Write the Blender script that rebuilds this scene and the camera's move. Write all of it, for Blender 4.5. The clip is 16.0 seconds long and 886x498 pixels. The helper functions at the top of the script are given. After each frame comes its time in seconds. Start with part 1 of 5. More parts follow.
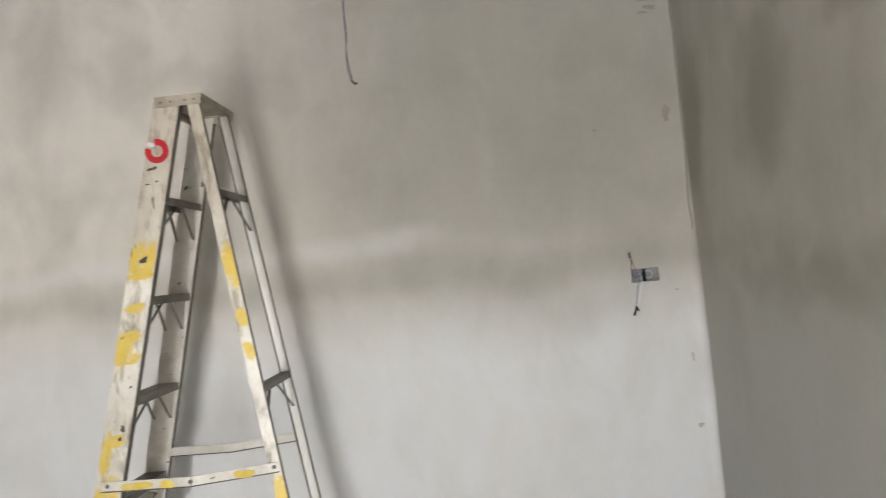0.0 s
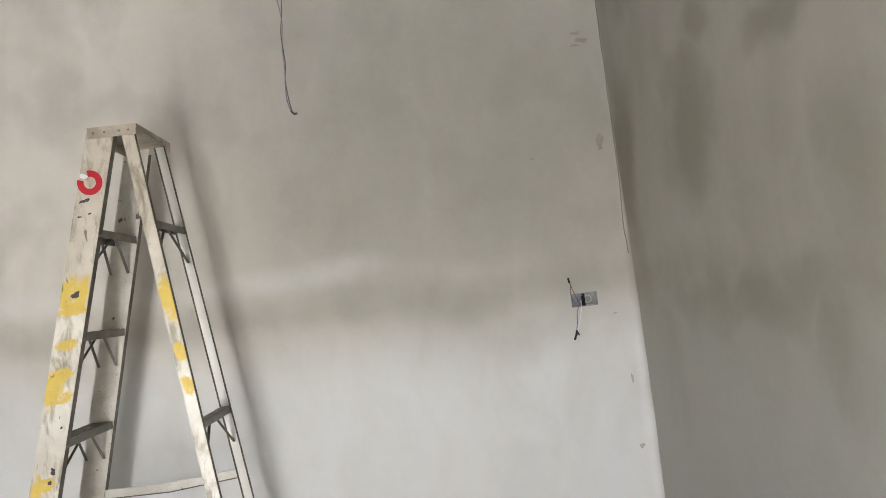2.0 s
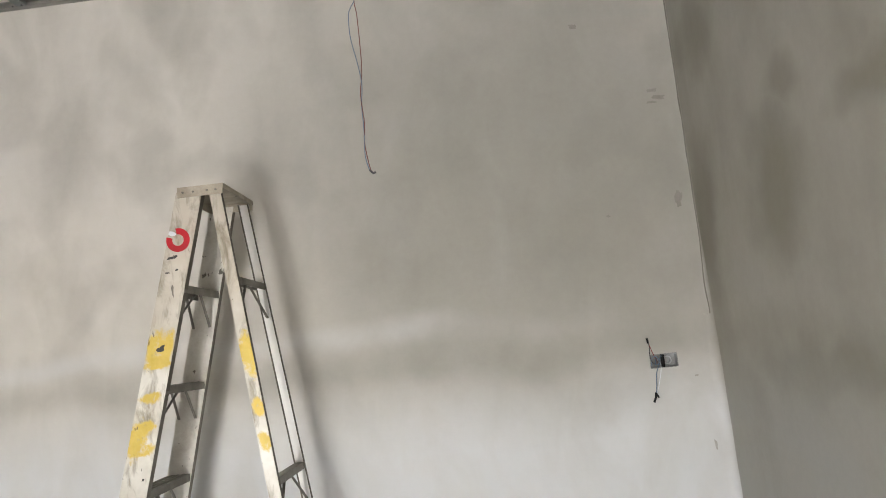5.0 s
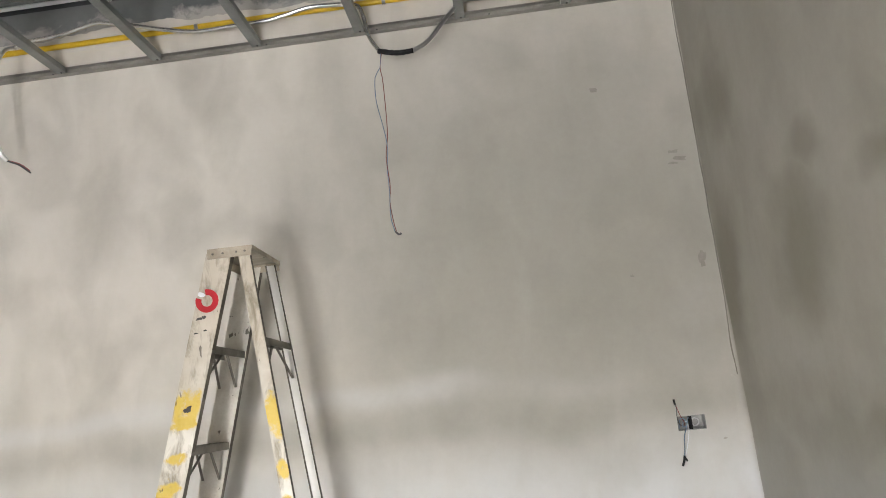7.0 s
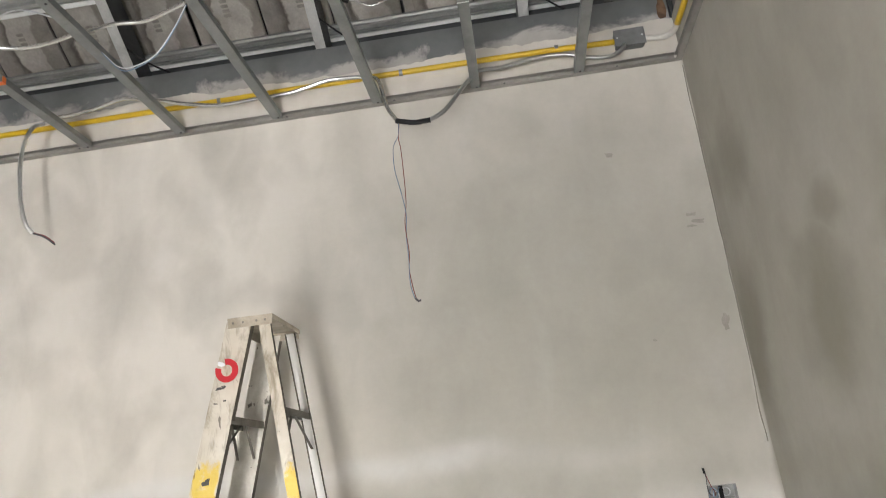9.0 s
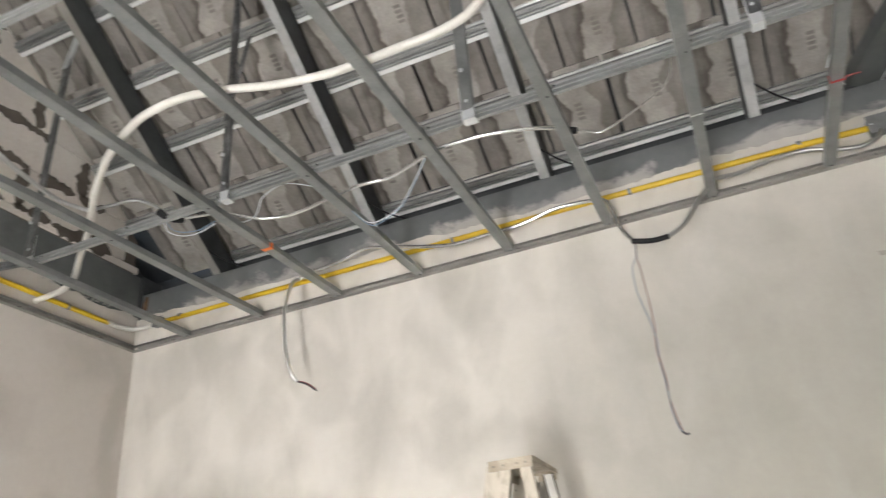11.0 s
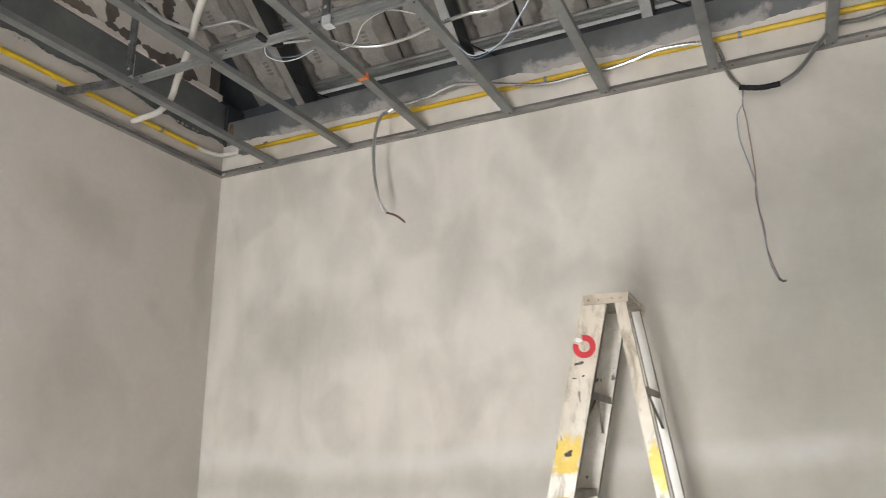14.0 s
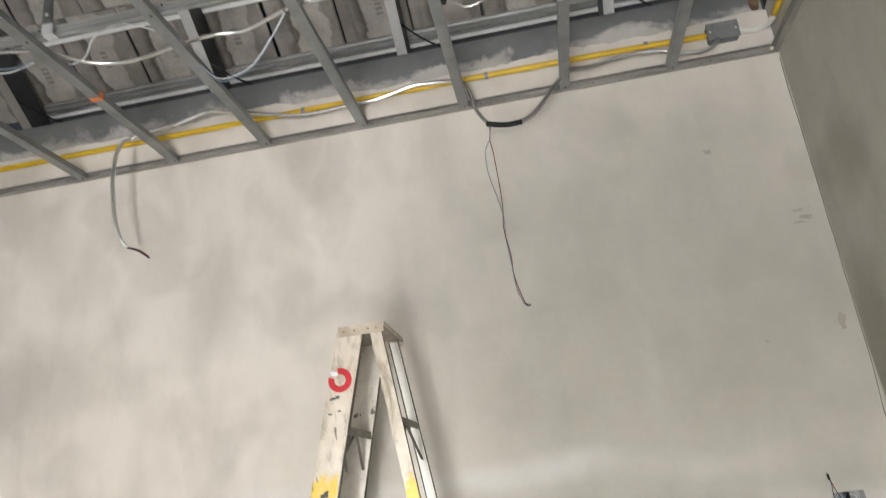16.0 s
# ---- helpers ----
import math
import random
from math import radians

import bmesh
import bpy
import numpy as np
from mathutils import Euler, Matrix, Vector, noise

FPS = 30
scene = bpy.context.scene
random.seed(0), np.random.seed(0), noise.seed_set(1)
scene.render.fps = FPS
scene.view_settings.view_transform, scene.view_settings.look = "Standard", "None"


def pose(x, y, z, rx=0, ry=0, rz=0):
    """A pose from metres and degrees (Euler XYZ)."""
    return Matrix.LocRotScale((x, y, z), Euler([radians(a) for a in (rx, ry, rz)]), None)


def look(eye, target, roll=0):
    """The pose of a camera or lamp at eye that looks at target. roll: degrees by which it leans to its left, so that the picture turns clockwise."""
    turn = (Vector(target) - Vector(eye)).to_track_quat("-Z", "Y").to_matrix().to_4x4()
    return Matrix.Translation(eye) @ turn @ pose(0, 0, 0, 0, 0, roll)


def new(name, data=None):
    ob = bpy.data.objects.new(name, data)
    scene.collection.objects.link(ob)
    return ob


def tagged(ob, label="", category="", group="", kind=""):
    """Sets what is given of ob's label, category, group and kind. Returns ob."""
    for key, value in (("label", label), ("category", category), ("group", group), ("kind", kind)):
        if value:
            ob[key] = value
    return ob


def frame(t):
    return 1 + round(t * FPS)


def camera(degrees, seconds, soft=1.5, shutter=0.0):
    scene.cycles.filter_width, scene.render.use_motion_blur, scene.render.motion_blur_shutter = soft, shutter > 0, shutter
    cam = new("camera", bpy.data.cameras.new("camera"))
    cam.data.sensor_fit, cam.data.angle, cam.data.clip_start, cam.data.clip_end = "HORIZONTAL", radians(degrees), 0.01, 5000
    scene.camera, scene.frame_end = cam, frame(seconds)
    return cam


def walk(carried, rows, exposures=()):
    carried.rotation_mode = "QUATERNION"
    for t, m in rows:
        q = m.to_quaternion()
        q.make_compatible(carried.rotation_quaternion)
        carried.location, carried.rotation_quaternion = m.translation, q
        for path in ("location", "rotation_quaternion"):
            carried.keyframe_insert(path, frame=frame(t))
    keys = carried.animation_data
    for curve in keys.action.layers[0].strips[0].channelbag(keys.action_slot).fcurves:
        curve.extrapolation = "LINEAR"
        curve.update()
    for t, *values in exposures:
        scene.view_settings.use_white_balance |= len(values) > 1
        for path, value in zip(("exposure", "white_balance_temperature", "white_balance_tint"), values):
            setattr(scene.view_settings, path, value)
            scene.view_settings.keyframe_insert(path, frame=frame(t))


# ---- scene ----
cam = camera(62.2, 16.0, 0.8, 0.5)
PATH = [
    (0, (-0.715, -2.539, 1.483), (-0.827, -0.542, 1.533), -5.7),
    (0.5, (-0.713, -2.54, 1.49), (-0.683, -0.541, 1.54), -6.4),
    (1, (-0.721, -2.55, 1.484), (-0.671, -0.552, 1.557), -6.9),
    (1.5, (-0.718, -2.553, 1.491), (-0.652, -0.556, 1.575), -6.9),
    (2, (-0.716, -2.55, 1.478), (-0.662, -0.554, 1.591), -6.9),
    (2.5, (-0.722, -2.549, 1.493), (-0.679, -0.554, 1.618), -6.7),
    (3, (-0.722, -2.551, 1.495), (-0.707, -0.556, 1.639), -6.4),
    (3.5, (-0.729, -2.54, 1.514), (-0.744, -0.545, 1.66), -6.1),
    (4, (-0.74, -2.539, 1.495), (-0.789, -0.547, 1.676), -6.0),
    (6.5, (-0.751, -2.564, 1.527), (-0.892, -0.605, 1.904), -5.9),
    (7, (-0.76, -2.568, 1.527), (-0.9, -0.617, 1.941), -5.8),
    (7.5, (-0.761, -2.565, 1.523), (-0.908, -0.62, 1.963), -5.8),
    (8, (-0.767, -2.566, 1.525), (-0.915, -0.627, 1.99), -5.9),
    (8.2, (-0.769, -2.566, 1.513), (-0.917, -0.633, 2.003), -6.1),
    (10.3, (-0.805, -2.572, 1.599), (-1.116, -0.764, 2.395), -8.3),
    (10.5, (-0.825, -2.573, 1.606), (-1.216, -0.802, 2.448), -8.2),
    (11, (-0.891, -2.571, 1.615), (-1.524, -0.914, 2.539), -5.3),
    (11.5, (-0.985, -2.599, 1.628), (-1.73, -0.999, 2.568), -2.2),
    (12, (-1.041, -2.637, 1.613), (-1.828, -1.016, 2.481), -0.3),
    (12.5, (-1.058, -2.648, 1.607), (-1.87, -0.987, 2.369), -0.0),
    (13, (-1.069, -2.647, 1.612), (-1.897, -0.955, 2.283), -0.1),
    (13.5, (-1.081, -2.653, 1.603), (-1.92, -0.936, 2.195), -0.5),
    (14, (-1.055, -2.65, 1.576), (-1.874, -0.91, 2.125), -0.7),
    (14.5, (-1.02, -2.613, 1.572), (-1.612, -0.815, 2.218), -2.5),
    (15, (-1.006, -2.617, 1.575), (-1.444, -0.805, 2.299), -4.7),
    (15.5, (-1.002, -2.605, 1.572), (-1.314, -0.761, 2.282), -6.5),
    (16, (-1.01, -2.543, 1.553), (-1.247, -0.658, 2.18), -7.1),
]
EXPOSURES = [(0, 3.94), (1, 4.00), (4, 3.99), (6.5, 4.12), (8, 4.16), (10.5, 4.62), (12.0, 4.62), (12.5, 4.50), (13.0, 4.43), (14, 4.27), (15, 4.41), (16, 4.38)]
walk(cam, [(t, look(eye, target, roll)) for t, eye, target, roll in PATH], EXPOSURES)

# ---- world and light ----
world = bpy.data.worlds.new("world")
scene.world = world
world.use_nodes = True
wn = world.node_tree
sky = wn.nodes.new("ShaderNodeTexSky")
sky.sky_type = "NISHITA"
sky.sun_disc = False
sky.sun_elevation, sky.sun_rotation = radians(49), radians(178)
wn.links.new(sky.outputs[0], wn.nodes["Background"].inputs[0])
wn.nodes["Background"].inputs[1].default_value = 0.08


def area(name, m, w, h, watts, colour):
    d = bpy.data.lights.new(name, "AREA")
    d.shape, d.size, d.size_y, d.energy, d.color = "RECTANGLE", w, h, watts, colour
    ob = new(name, d)
    ob.matrix_world = m
    return ob


FRONT, DOOR = -4.7, -1.42
# sun through the doorway behind the camera, which lights a patch of the floor
sun = bpy.data.lights.new("sun", "SUN")
sun.energy, sun.angle, sun.color = 5.0, radians(0.5), (0.99, 0.975, 0.985)
new("sun", sun).matrix_world = look((DOOR, FRONT - 6.0, 1.0 + 6.0 * math.tan(radians(49))), (DOOR, FRONT, 1.0))
# the sky's light in the doorway
area("doorway_daylight", look((DOOR, FRONT + 0.02, 1.06), (DOOR, 0, 1.06)), 0.74, 2.05, 4.6, (0.975, 0.968, 0.972))

# ---- materials ----
MATS = {}


def mat(name, rough=0.7, metal=0.0):
    m = bpy.data.materials.new(name)
    m.use_nodes = True
    b = m.node_tree.nodes["Principled BSDF"]
    b.inputs["Roughness"].default_value, b.inputs["Metallic"].default_value = rough, metal
    MATS[name] = m
    return m, m.node_tree, b


def node(nt, kind, **kw):
    n = nt.nodes.new(kind)
    for k, v in kw.items():
        n.inputs[k].default_value = v
    return n


def noise_tex(nt, scale, detail=4, rough=0.6, vec=None, dist=0.0):
    n = node(nt, "ShaderNodeTexNoise", Scale=scale, Detail=detail, Roughness=rough, Distortion=dist)
    if vec:
        nt.links.new(vec, n.inputs["Vector"])
    return n.outputs["Fac"]


def ramp(nt, fac, stops):
    r = nt.nodes.new("ShaderNodeValToRGB")
    e = r.color_ramp.elements
    while len(e) < len(stops):
        e.new(0.5)
    for el, (p, c) in zip(e, stops):
        el.position, el.color = p, (*c, 1) if len(c) == 3 else c
    nt.links.new(fac, r.inputs[0])
    return r.outputs[0]


def grey(v):
    return (v, v, v)


def mix(nt, fac, a, b, how="MIX"):
    n = nt.nodes.new("ShaderNodeMix")
    n.data_type, n.blend_type = "RGBA", how
    for sock, v in ((n.inputs[0], fac), (n.inputs[6], a), (n.inputs[7], b)):
        if isinstance(v, (int, float)):
            sock.default_value = v
        elif isinstance(v, tuple):
            sock.default_value = (*v, 1)
        else:
            nt.links.new(v, sock)
    return n.outputs[2]


def calc(nt, op, a, b=0.0, clamp=False):
    n = nt.nodes.new("ShaderNodeMath")
    n.operation, n.use_clamp = op, clamp
    for sock, v in zip(n.inputs, (a, b)):
        if isinstance(v, (int, float)):
            sock.default_value = v
        else:
            nt.links.new(v, sock)
    return n.outputs[0]


def bump(nt, b, height, strength=0.3, dist=0.01):
    n = node(nt, "ShaderNodeBump", Strength=strength, Distance=dist)
    nt.links.new(height, n.inputs["Height"])
    nt.links.new(n.outputs[0], b.inputs["Normal"])


def place(nt, scale=(1, 1, 1)):
    g = nt.nodes.new("ShaderNodeNewGeometry")
    m = node(nt, "ShaderNodeMapping", Scale=scale)
    nt.links.new(g.outputs["Position"], m.inputs["Vector"])
    return m.outputs[0], g


def plaster_material(name, base, damp_shade, pale, tone, lift=1.0, cloud=1.6, relief=0.16, axis=0, stains=()):
    m, nt, b = mat(name, 0.85)
    pos, g = place(nt)
    clouds = ramp(nt, noise_tex(nt, cloud, 3, 0.5, pos, 0.5), [(0.34, grey(0)), (0.60, grey(1))])
    tall, _ = place(nt, (2.0, 2.0, 1.0))
    drips = ramp(nt, noise_tex(nt, 1.7, 3, 0.45, tall, 0.5), [(0.47, grey(0)), (0.72, grey(1))])
    sep = nt.nodes.new("ShaderNodeSeparateXYZ")
    warp = nt.nodes.new("ShaderNodeVectorMath")
    warp.operation = "MULTIPLY_ADD"
    soft_noise = node(nt, "ShaderNodeTexNoise", Scale=2.6, Detail=3, Roughness=0.55)
    nt.links.new(pos, soft_noise.inputs["Vector"])
    nt.links.new(soft_noise.outputs["Color"], warp.inputs[0])
    warp.inputs[1].default_value = (0.36, 0.36, 0.36)
    shift = nt.nodes.new("ShaderNodeVectorMath")
    shift.operation = "ADD"
    shift.inputs[1].default_value = (-0.18, -0.18, -0.18)
    nt.links.new(g.outputs["Position"], shift.inputs[0])
    nt.links.new(shift.outputs[0], warp.inputs[2])
    wsep = nt.nodes.new("ShaderNodeSeparateXYZ")
    nt.links.new(warp.outputs[0], wsep.inputs[0])
    # mask of the stains, and of light fall-off painted into the wall colour
    wet_shade = calc(nt, "MULTIPLY", calc(nt, "SUBTRACT", 1.0, clouds), 0.16)
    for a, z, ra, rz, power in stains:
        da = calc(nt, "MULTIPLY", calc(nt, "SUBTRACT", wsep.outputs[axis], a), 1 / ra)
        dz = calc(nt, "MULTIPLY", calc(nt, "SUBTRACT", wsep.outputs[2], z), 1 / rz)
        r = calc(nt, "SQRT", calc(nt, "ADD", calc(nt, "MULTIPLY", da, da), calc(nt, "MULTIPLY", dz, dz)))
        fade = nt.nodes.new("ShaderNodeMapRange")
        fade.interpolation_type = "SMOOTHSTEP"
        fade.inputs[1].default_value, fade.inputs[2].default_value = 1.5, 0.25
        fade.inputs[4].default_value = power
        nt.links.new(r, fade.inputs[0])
        wet_shade = calc(nt, "MAXIMUM", wet_shade, fade.outputs[0])
    col = mix(nt, wet_shade, base, damp_shade)
    col = mix(nt, calc(nt, "MULTIPLY", drips, 0.3), col, damp_shade)
    # damp blotches a hand or two across
    blotch = ramp(nt, noise_tex(nt, 3.4, 2, 0.45, pos, 0.3), [(0.50, grey(0)), (0.64, grey(1))])
    col = mix(nt, calc(nt, "MULTIPLY", blotch, 0.22), col, mix(nt, 0.5, damp_shade, (0.20, 0.19, 0.16)))
    # upright trowel strokes
    strokes, _ = place(nt, (4.2, 4.2, 1.7))
    stroke = noise_tex(nt, 1.3, 4, 0.55, strokes, 0.6)
    col = mix(nt, calc(nt, "MULTIPLY", ramp(nt, stroke, [(0.50, grey(0)), (0.72, grey(1))]), 0.18), col, damp_shade)
    col = mix(nt, calc(nt, "MULTIPLY", ramp(nt, stroke, [(0.28, grey(1)), (0.46, grey(0))]), 0.06), col, pale)
    # the lower wall is paler and cooler, with a pale streak and darker band above
    nt.links.new(g.outputs["Position"], sep.inputs[0])
    wob = calc(nt, "MULTIPLY", calc(nt, "SUBTRACT", noise_tex(nt, 1.3, 3, 0.5, pos), 0.5), 0.3)
    h = calc(nt, "ADD", sep.outputs[2], wob)
    low = nt.nodes.new("ShaderNodeMapRange")
    low.inputs[1].default_value, low.inputs[2].default_value = 1.44, 1.16
    nt.links.new(h, low.inputs[0])
    float_marks = ramp(nt, noise_tex(nt, 2.4, 4, 0.55, tall, 0.6), [(0.36, grey(0.62)), (0.60, grey(0.95))])
    col = mix(nt, calc(nt, "MULTIPLY", low.outputs[0], float_marks), col, pale)
    streak = nt.nodes.new("ShaderNodeMapRange")
    streak.interpolation_type = "SMOOTHSTEP"
    streak.inputs[1].default_value, streak.inputs[2].default_value = 0.07, 0.0
    nt.links.new(calc(nt, "ABSOLUTE", calc(nt, "SUBTRACT", h, 1.575)), streak.inputs[0])
    patchy = ramp(nt, noise_tex(nt, 1.6, 3, 0.5, pos), [(0.40, grey(0)), (0.58, grey(1))])
    fade_out = nt.nodes.new("ShaderNodeMapRange")
    fade_out.inputs[1].default_value, fade_out.inputs[2].default_value = -0.30, -0.75
    nt.links.new(sep.outputs[0], fade_out.inputs[0])
    col = mix(nt, calc(nt, "MULTIPLY", calc(nt, "MULTIPLY", streak.outputs[0], fade_out.outputs[0]), calc(nt, "MULTIPLY", calc(nt, "ADD", 0.3, patchy), 0.30 * lift)), col, pale)
    band = nt.nodes.new("ShaderNodeMapRange")
    band.interpolation_type = "SMOOTHSTEP"
    band.inputs[1].default_value, band.inputs[2].default_value = 0.10, 0.0
    nt.links.new(calc(nt, "ABSOLUTE", calc(nt, "SUBTRACT", h, 1.46)), band.inputs[0])
    col = mix(nt, calc(nt, "MULTIPLY", band.outputs[0], 0.29), col, damp_shade)
    fine = noise_tex(nt, 38, 6, 0.65, pos)
    col = mix(nt, 0.04, col, ramp(nt, fine, [(0.3, grey(0.12)), (0.7, grey(0.75))]), "OVERLAY")
    col = mix(nt, 1.0, col, tone, "MULTIPLY")
    nt.links.new(col, b.inputs["Base Color"])
    sweep, _ = place(nt, (1.0, 1.0, 2.4))
    hgt = calc(nt, "ADD", calc(nt, "MULTIPLY", noise_tex(nt, 3.5, 3, 0.5, sweep, 0.8), 1.0), calc(nt, "MULTIPLY", fine, 0.06))
    bump(nt, b, hgt, relief, 0.012)
    return m


# first, wide ellipse paints the wall's dimmer right side; the others are stains
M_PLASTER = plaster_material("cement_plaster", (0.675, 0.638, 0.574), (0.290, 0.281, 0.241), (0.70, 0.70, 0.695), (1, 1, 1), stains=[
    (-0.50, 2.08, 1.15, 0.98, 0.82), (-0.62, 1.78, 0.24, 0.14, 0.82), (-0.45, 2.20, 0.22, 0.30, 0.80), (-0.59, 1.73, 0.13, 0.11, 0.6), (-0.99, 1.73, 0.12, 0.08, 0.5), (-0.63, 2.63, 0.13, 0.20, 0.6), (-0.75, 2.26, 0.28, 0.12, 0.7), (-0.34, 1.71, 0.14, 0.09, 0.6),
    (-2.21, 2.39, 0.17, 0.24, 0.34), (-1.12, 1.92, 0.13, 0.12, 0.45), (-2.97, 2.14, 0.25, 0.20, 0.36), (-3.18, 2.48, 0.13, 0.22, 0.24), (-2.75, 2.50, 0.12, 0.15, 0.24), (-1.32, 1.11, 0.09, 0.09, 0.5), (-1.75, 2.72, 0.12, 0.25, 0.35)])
# darker copy of the plaster: this wall's dimmer light is put into its colour
M_PLASTER_E = plaster_material("cement_plaster_shaded", (0.395, 0.378, 0.330), (0.25, 0.235, 0.19), (0.39, 0.385, 0.35), (1, 1, 1), 0.0, 2.3, 0.05, 1, [
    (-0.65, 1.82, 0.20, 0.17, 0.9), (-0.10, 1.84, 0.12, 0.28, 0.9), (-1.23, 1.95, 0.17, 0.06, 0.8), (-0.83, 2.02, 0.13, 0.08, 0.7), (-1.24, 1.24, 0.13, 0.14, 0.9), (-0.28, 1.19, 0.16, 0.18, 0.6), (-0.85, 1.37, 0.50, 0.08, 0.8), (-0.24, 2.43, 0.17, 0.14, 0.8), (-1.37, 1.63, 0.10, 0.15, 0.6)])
# a tone darker than the long wall, with a tall dark strip beside the corner
M_PLASTER_W = plaster_material("cement_plaster_brown", (0.53, 0.492, 0.445), (0.43, 0.397, 0.35), (0.53, 0.505, 0.48), (1, 1, 1), 0.0, 1.6, 0.10, 1, [
    (-0.08, 2.55, 0.07, 0.45, 0.95), (-0.78, 2.57, 0.23, 0.14, 0.7), (-0.77, 1.83, 0.26, 0.24, 0.7), (-0.29, 2.80, 0.18, 0.10, 0.7)])



def mottled(name, a, b_, scale, rough=0.6, metal=0.0, bumps=0.1, spots=None, seed=0.0):
    """Two colours in clouds, fine grain, and darker specks."""
    m, nt, b = mat(name, rough, metal)
    tc = nt.nodes.new("ShaderNodeTexCoord")
    oi = nt.nodes.new("ShaderNodeObjectInfo")
    off = nt.nodes.new("ShaderNodeVectorMath")
    off.operation = "ADD"
    sc = nt.nodes.new("ShaderNodeVectorMath")
    sc.operation = "SCALE"
    sc.inputs["Scale"].default_value = 37.0 + seed
    cmb = nt.nodes.new("ShaderNodeCombineXYZ")
    for i in range(3):
        nt.links.new(oi.outputs["Random"], cmb.inputs[i])
    nt.links.new(cmb.outputs[0], sc.inputs[0])
    nt.links.new(tc.outputs["Object"], off.inputs[0])
    nt.links.new(sc.outputs[0], off.inputs[1])
    v = off.outputs[0]
    big = ramp(nt, noise_tex(nt, scale, 5, 0.6, v, 0.3), [(0.33, grey(0)), (0.68, grey(1))])
    fine = noise_tex(nt, scale * 14, 5, 0.65, v)
    col = mix(nt, big, a, b_)
    col = mix(nt, 0.12, col, ramp(nt, fine, [(0.3, grey(0.1)), (0.7, grey(0.85))]), "OVERLAY")
    if spots:
        colour, size, amount = spots
        s = ramp(nt, noise_tex(nt, size, 3, 0.6, v, 0.6), [(1 - amount, grey(0)), (min(1, 1.04 - amount), grey(1))])
        col = mix(nt, s, col, colour)
    nt.links.new(col, b.inputs["Base Color"])
    r = ramp(nt, fine, [(0.2, grey(max(0.05, rough - 0.12))), (0.8, grey(min(1, rough + 0.12)))])
    nt.links.new(r, b.inputs["Roughness"])
    if bumps:
        bump(nt, b, fine, bumps, 0.004)
    return m


def sheath(name, tone, rough, metal):
    """Smooth bright steel of a thin flexible sheath, with faint clouding."""
    m, nt, b = mat(name, rough, metal)
    pos, _ = place(nt)
    col = ramp(nt, noise_tex(nt, 14, 3, 0.5, pos), [(0.35, (tone * 0.86, tone * 0.86, tone * 0.84)), (0.65, (tone, tone, tone * 0.98))])
    nt.links.new(col, b.inputs["Base Color"])
    return m


M_BATTEN = mottled("ribbed_batten_steel", (0.23, 0.235, 0.228), (0.31, 0.315, 0.305), 9, 0.4, 0.45, 0.03)
M_GALV = mottled("galvanised_steel", (0.20, 0.208, 0.206), (0.275, 0.284, 0.28), 9, 0.42, 0.55, 0.03)
M_GALVB = mottled("bright_galvanised_steel", (0.55, 0.57, 0.58), (0.68, 0.70, 0.71), 9, 0.38, 0.6, 0.03)
M_BEAM = mottled("grey_primed_steel", (0.085, 0.092, 0.089), (0.135, 0.142, 0.138), 5, 0.5, 0.0, 0.06, ((0.24, 0.235, 0.22), 22, 0.25))
M_JOISTD = mottled("dark_steel", (0.03, 0.034, 0.036), (0.06, 0.065, 0.067), 6, 0.5, 0.2, 0.03)
M_RUST = mottled("rusty_steel", (0.09, 0.05, 0.028), (0.20, 0.12, 0.065), 25, 0.9, 0.0, 0.3)
M_BLOCK = mottled("aerated_concrete_block", (0.63, 0.58, 0.53), (0.71, 0.66, 0.61), 4, 0.95, 0.0, 0.25)
M_MORTAR = mottled("brown_mortar", (0.10, 0.083, 0.067), (0.155, 0.13, 0.107), 12, 0.95, 0.0, 0.5)
M_YELLOW = mottled("yellow_plastic_conduit", (0.54, 0.345, 0.015), (0.64, 0.43, 0.02), 8, 0.4, 0.0, 0.02, ((0.25, 0.17, 0.03), 40, 0.24))
M_WHITE = mottled("white_plastic_conduit", (0.56, 0.54, 0.49), (0.64, 0.62, 0.57), 8, 0.45, 0.0, 0.02)
M_FLEX = sheath("armoured_flex_steel", 0.88, 0.23, 0.95)
M_ZINC = mottled("white_zinc_lip", (0.70, 0.71, 0.70), (0.82, 0.83, 0.82), 9, 0.4, 0.2, 0.03)
M_STRAP = mottled("perforated_strap_steel", (0.11, 0.112, 0.112), (0.25, 0.255, 0.255), 16, 0.32, 0.7, 0.1)
M_EDGE = mottled("dark_rail_edge", (0.085, 0.070, 0.050), (0.175, 0.150, 0.112), 18, 0.5, 0.2, 0.1)
M_TRACK = mottled("dusty_track_steel", (0.22, 0.208, 0.19), (0.31, 0.295, 0.27), 9, 0.55, 0.2, 0.05)
M_CABLE = sheath("pale_cable_sheath", 0.82, 0.26, 0.95)
M_SPIRAL = sheath("bright_spiral_steel", 0.66, 0.34, 0.6)
M_FLEXH = sheath("smooth_flex_steel", 0.86, 0.28, 0.9)
M_BLUED = mottled("dusty_blue_wire", (0.12, 0.17, 0.235), (0.16, 0.22, 0.30), 30, 0.45)
M_REDD = mottled("dusty_red_wire", (0.15, 0.045, 0.04), (0.21, 0.06, 0.052), 30, 0.45)
M_CARRIER = mottled("ribbed_galvanised_steel", (0.27, 0.28, 0.275), (0.37, 0.38, 0.375), 9, 0.36, 0.6, 0.03)
M_RIB = mottled("dull_galvanised_batten", (0.35, 0.355, 0.35), (0.50, 0.505, 0.50), 9, 0.45, 0.4, 0.03)
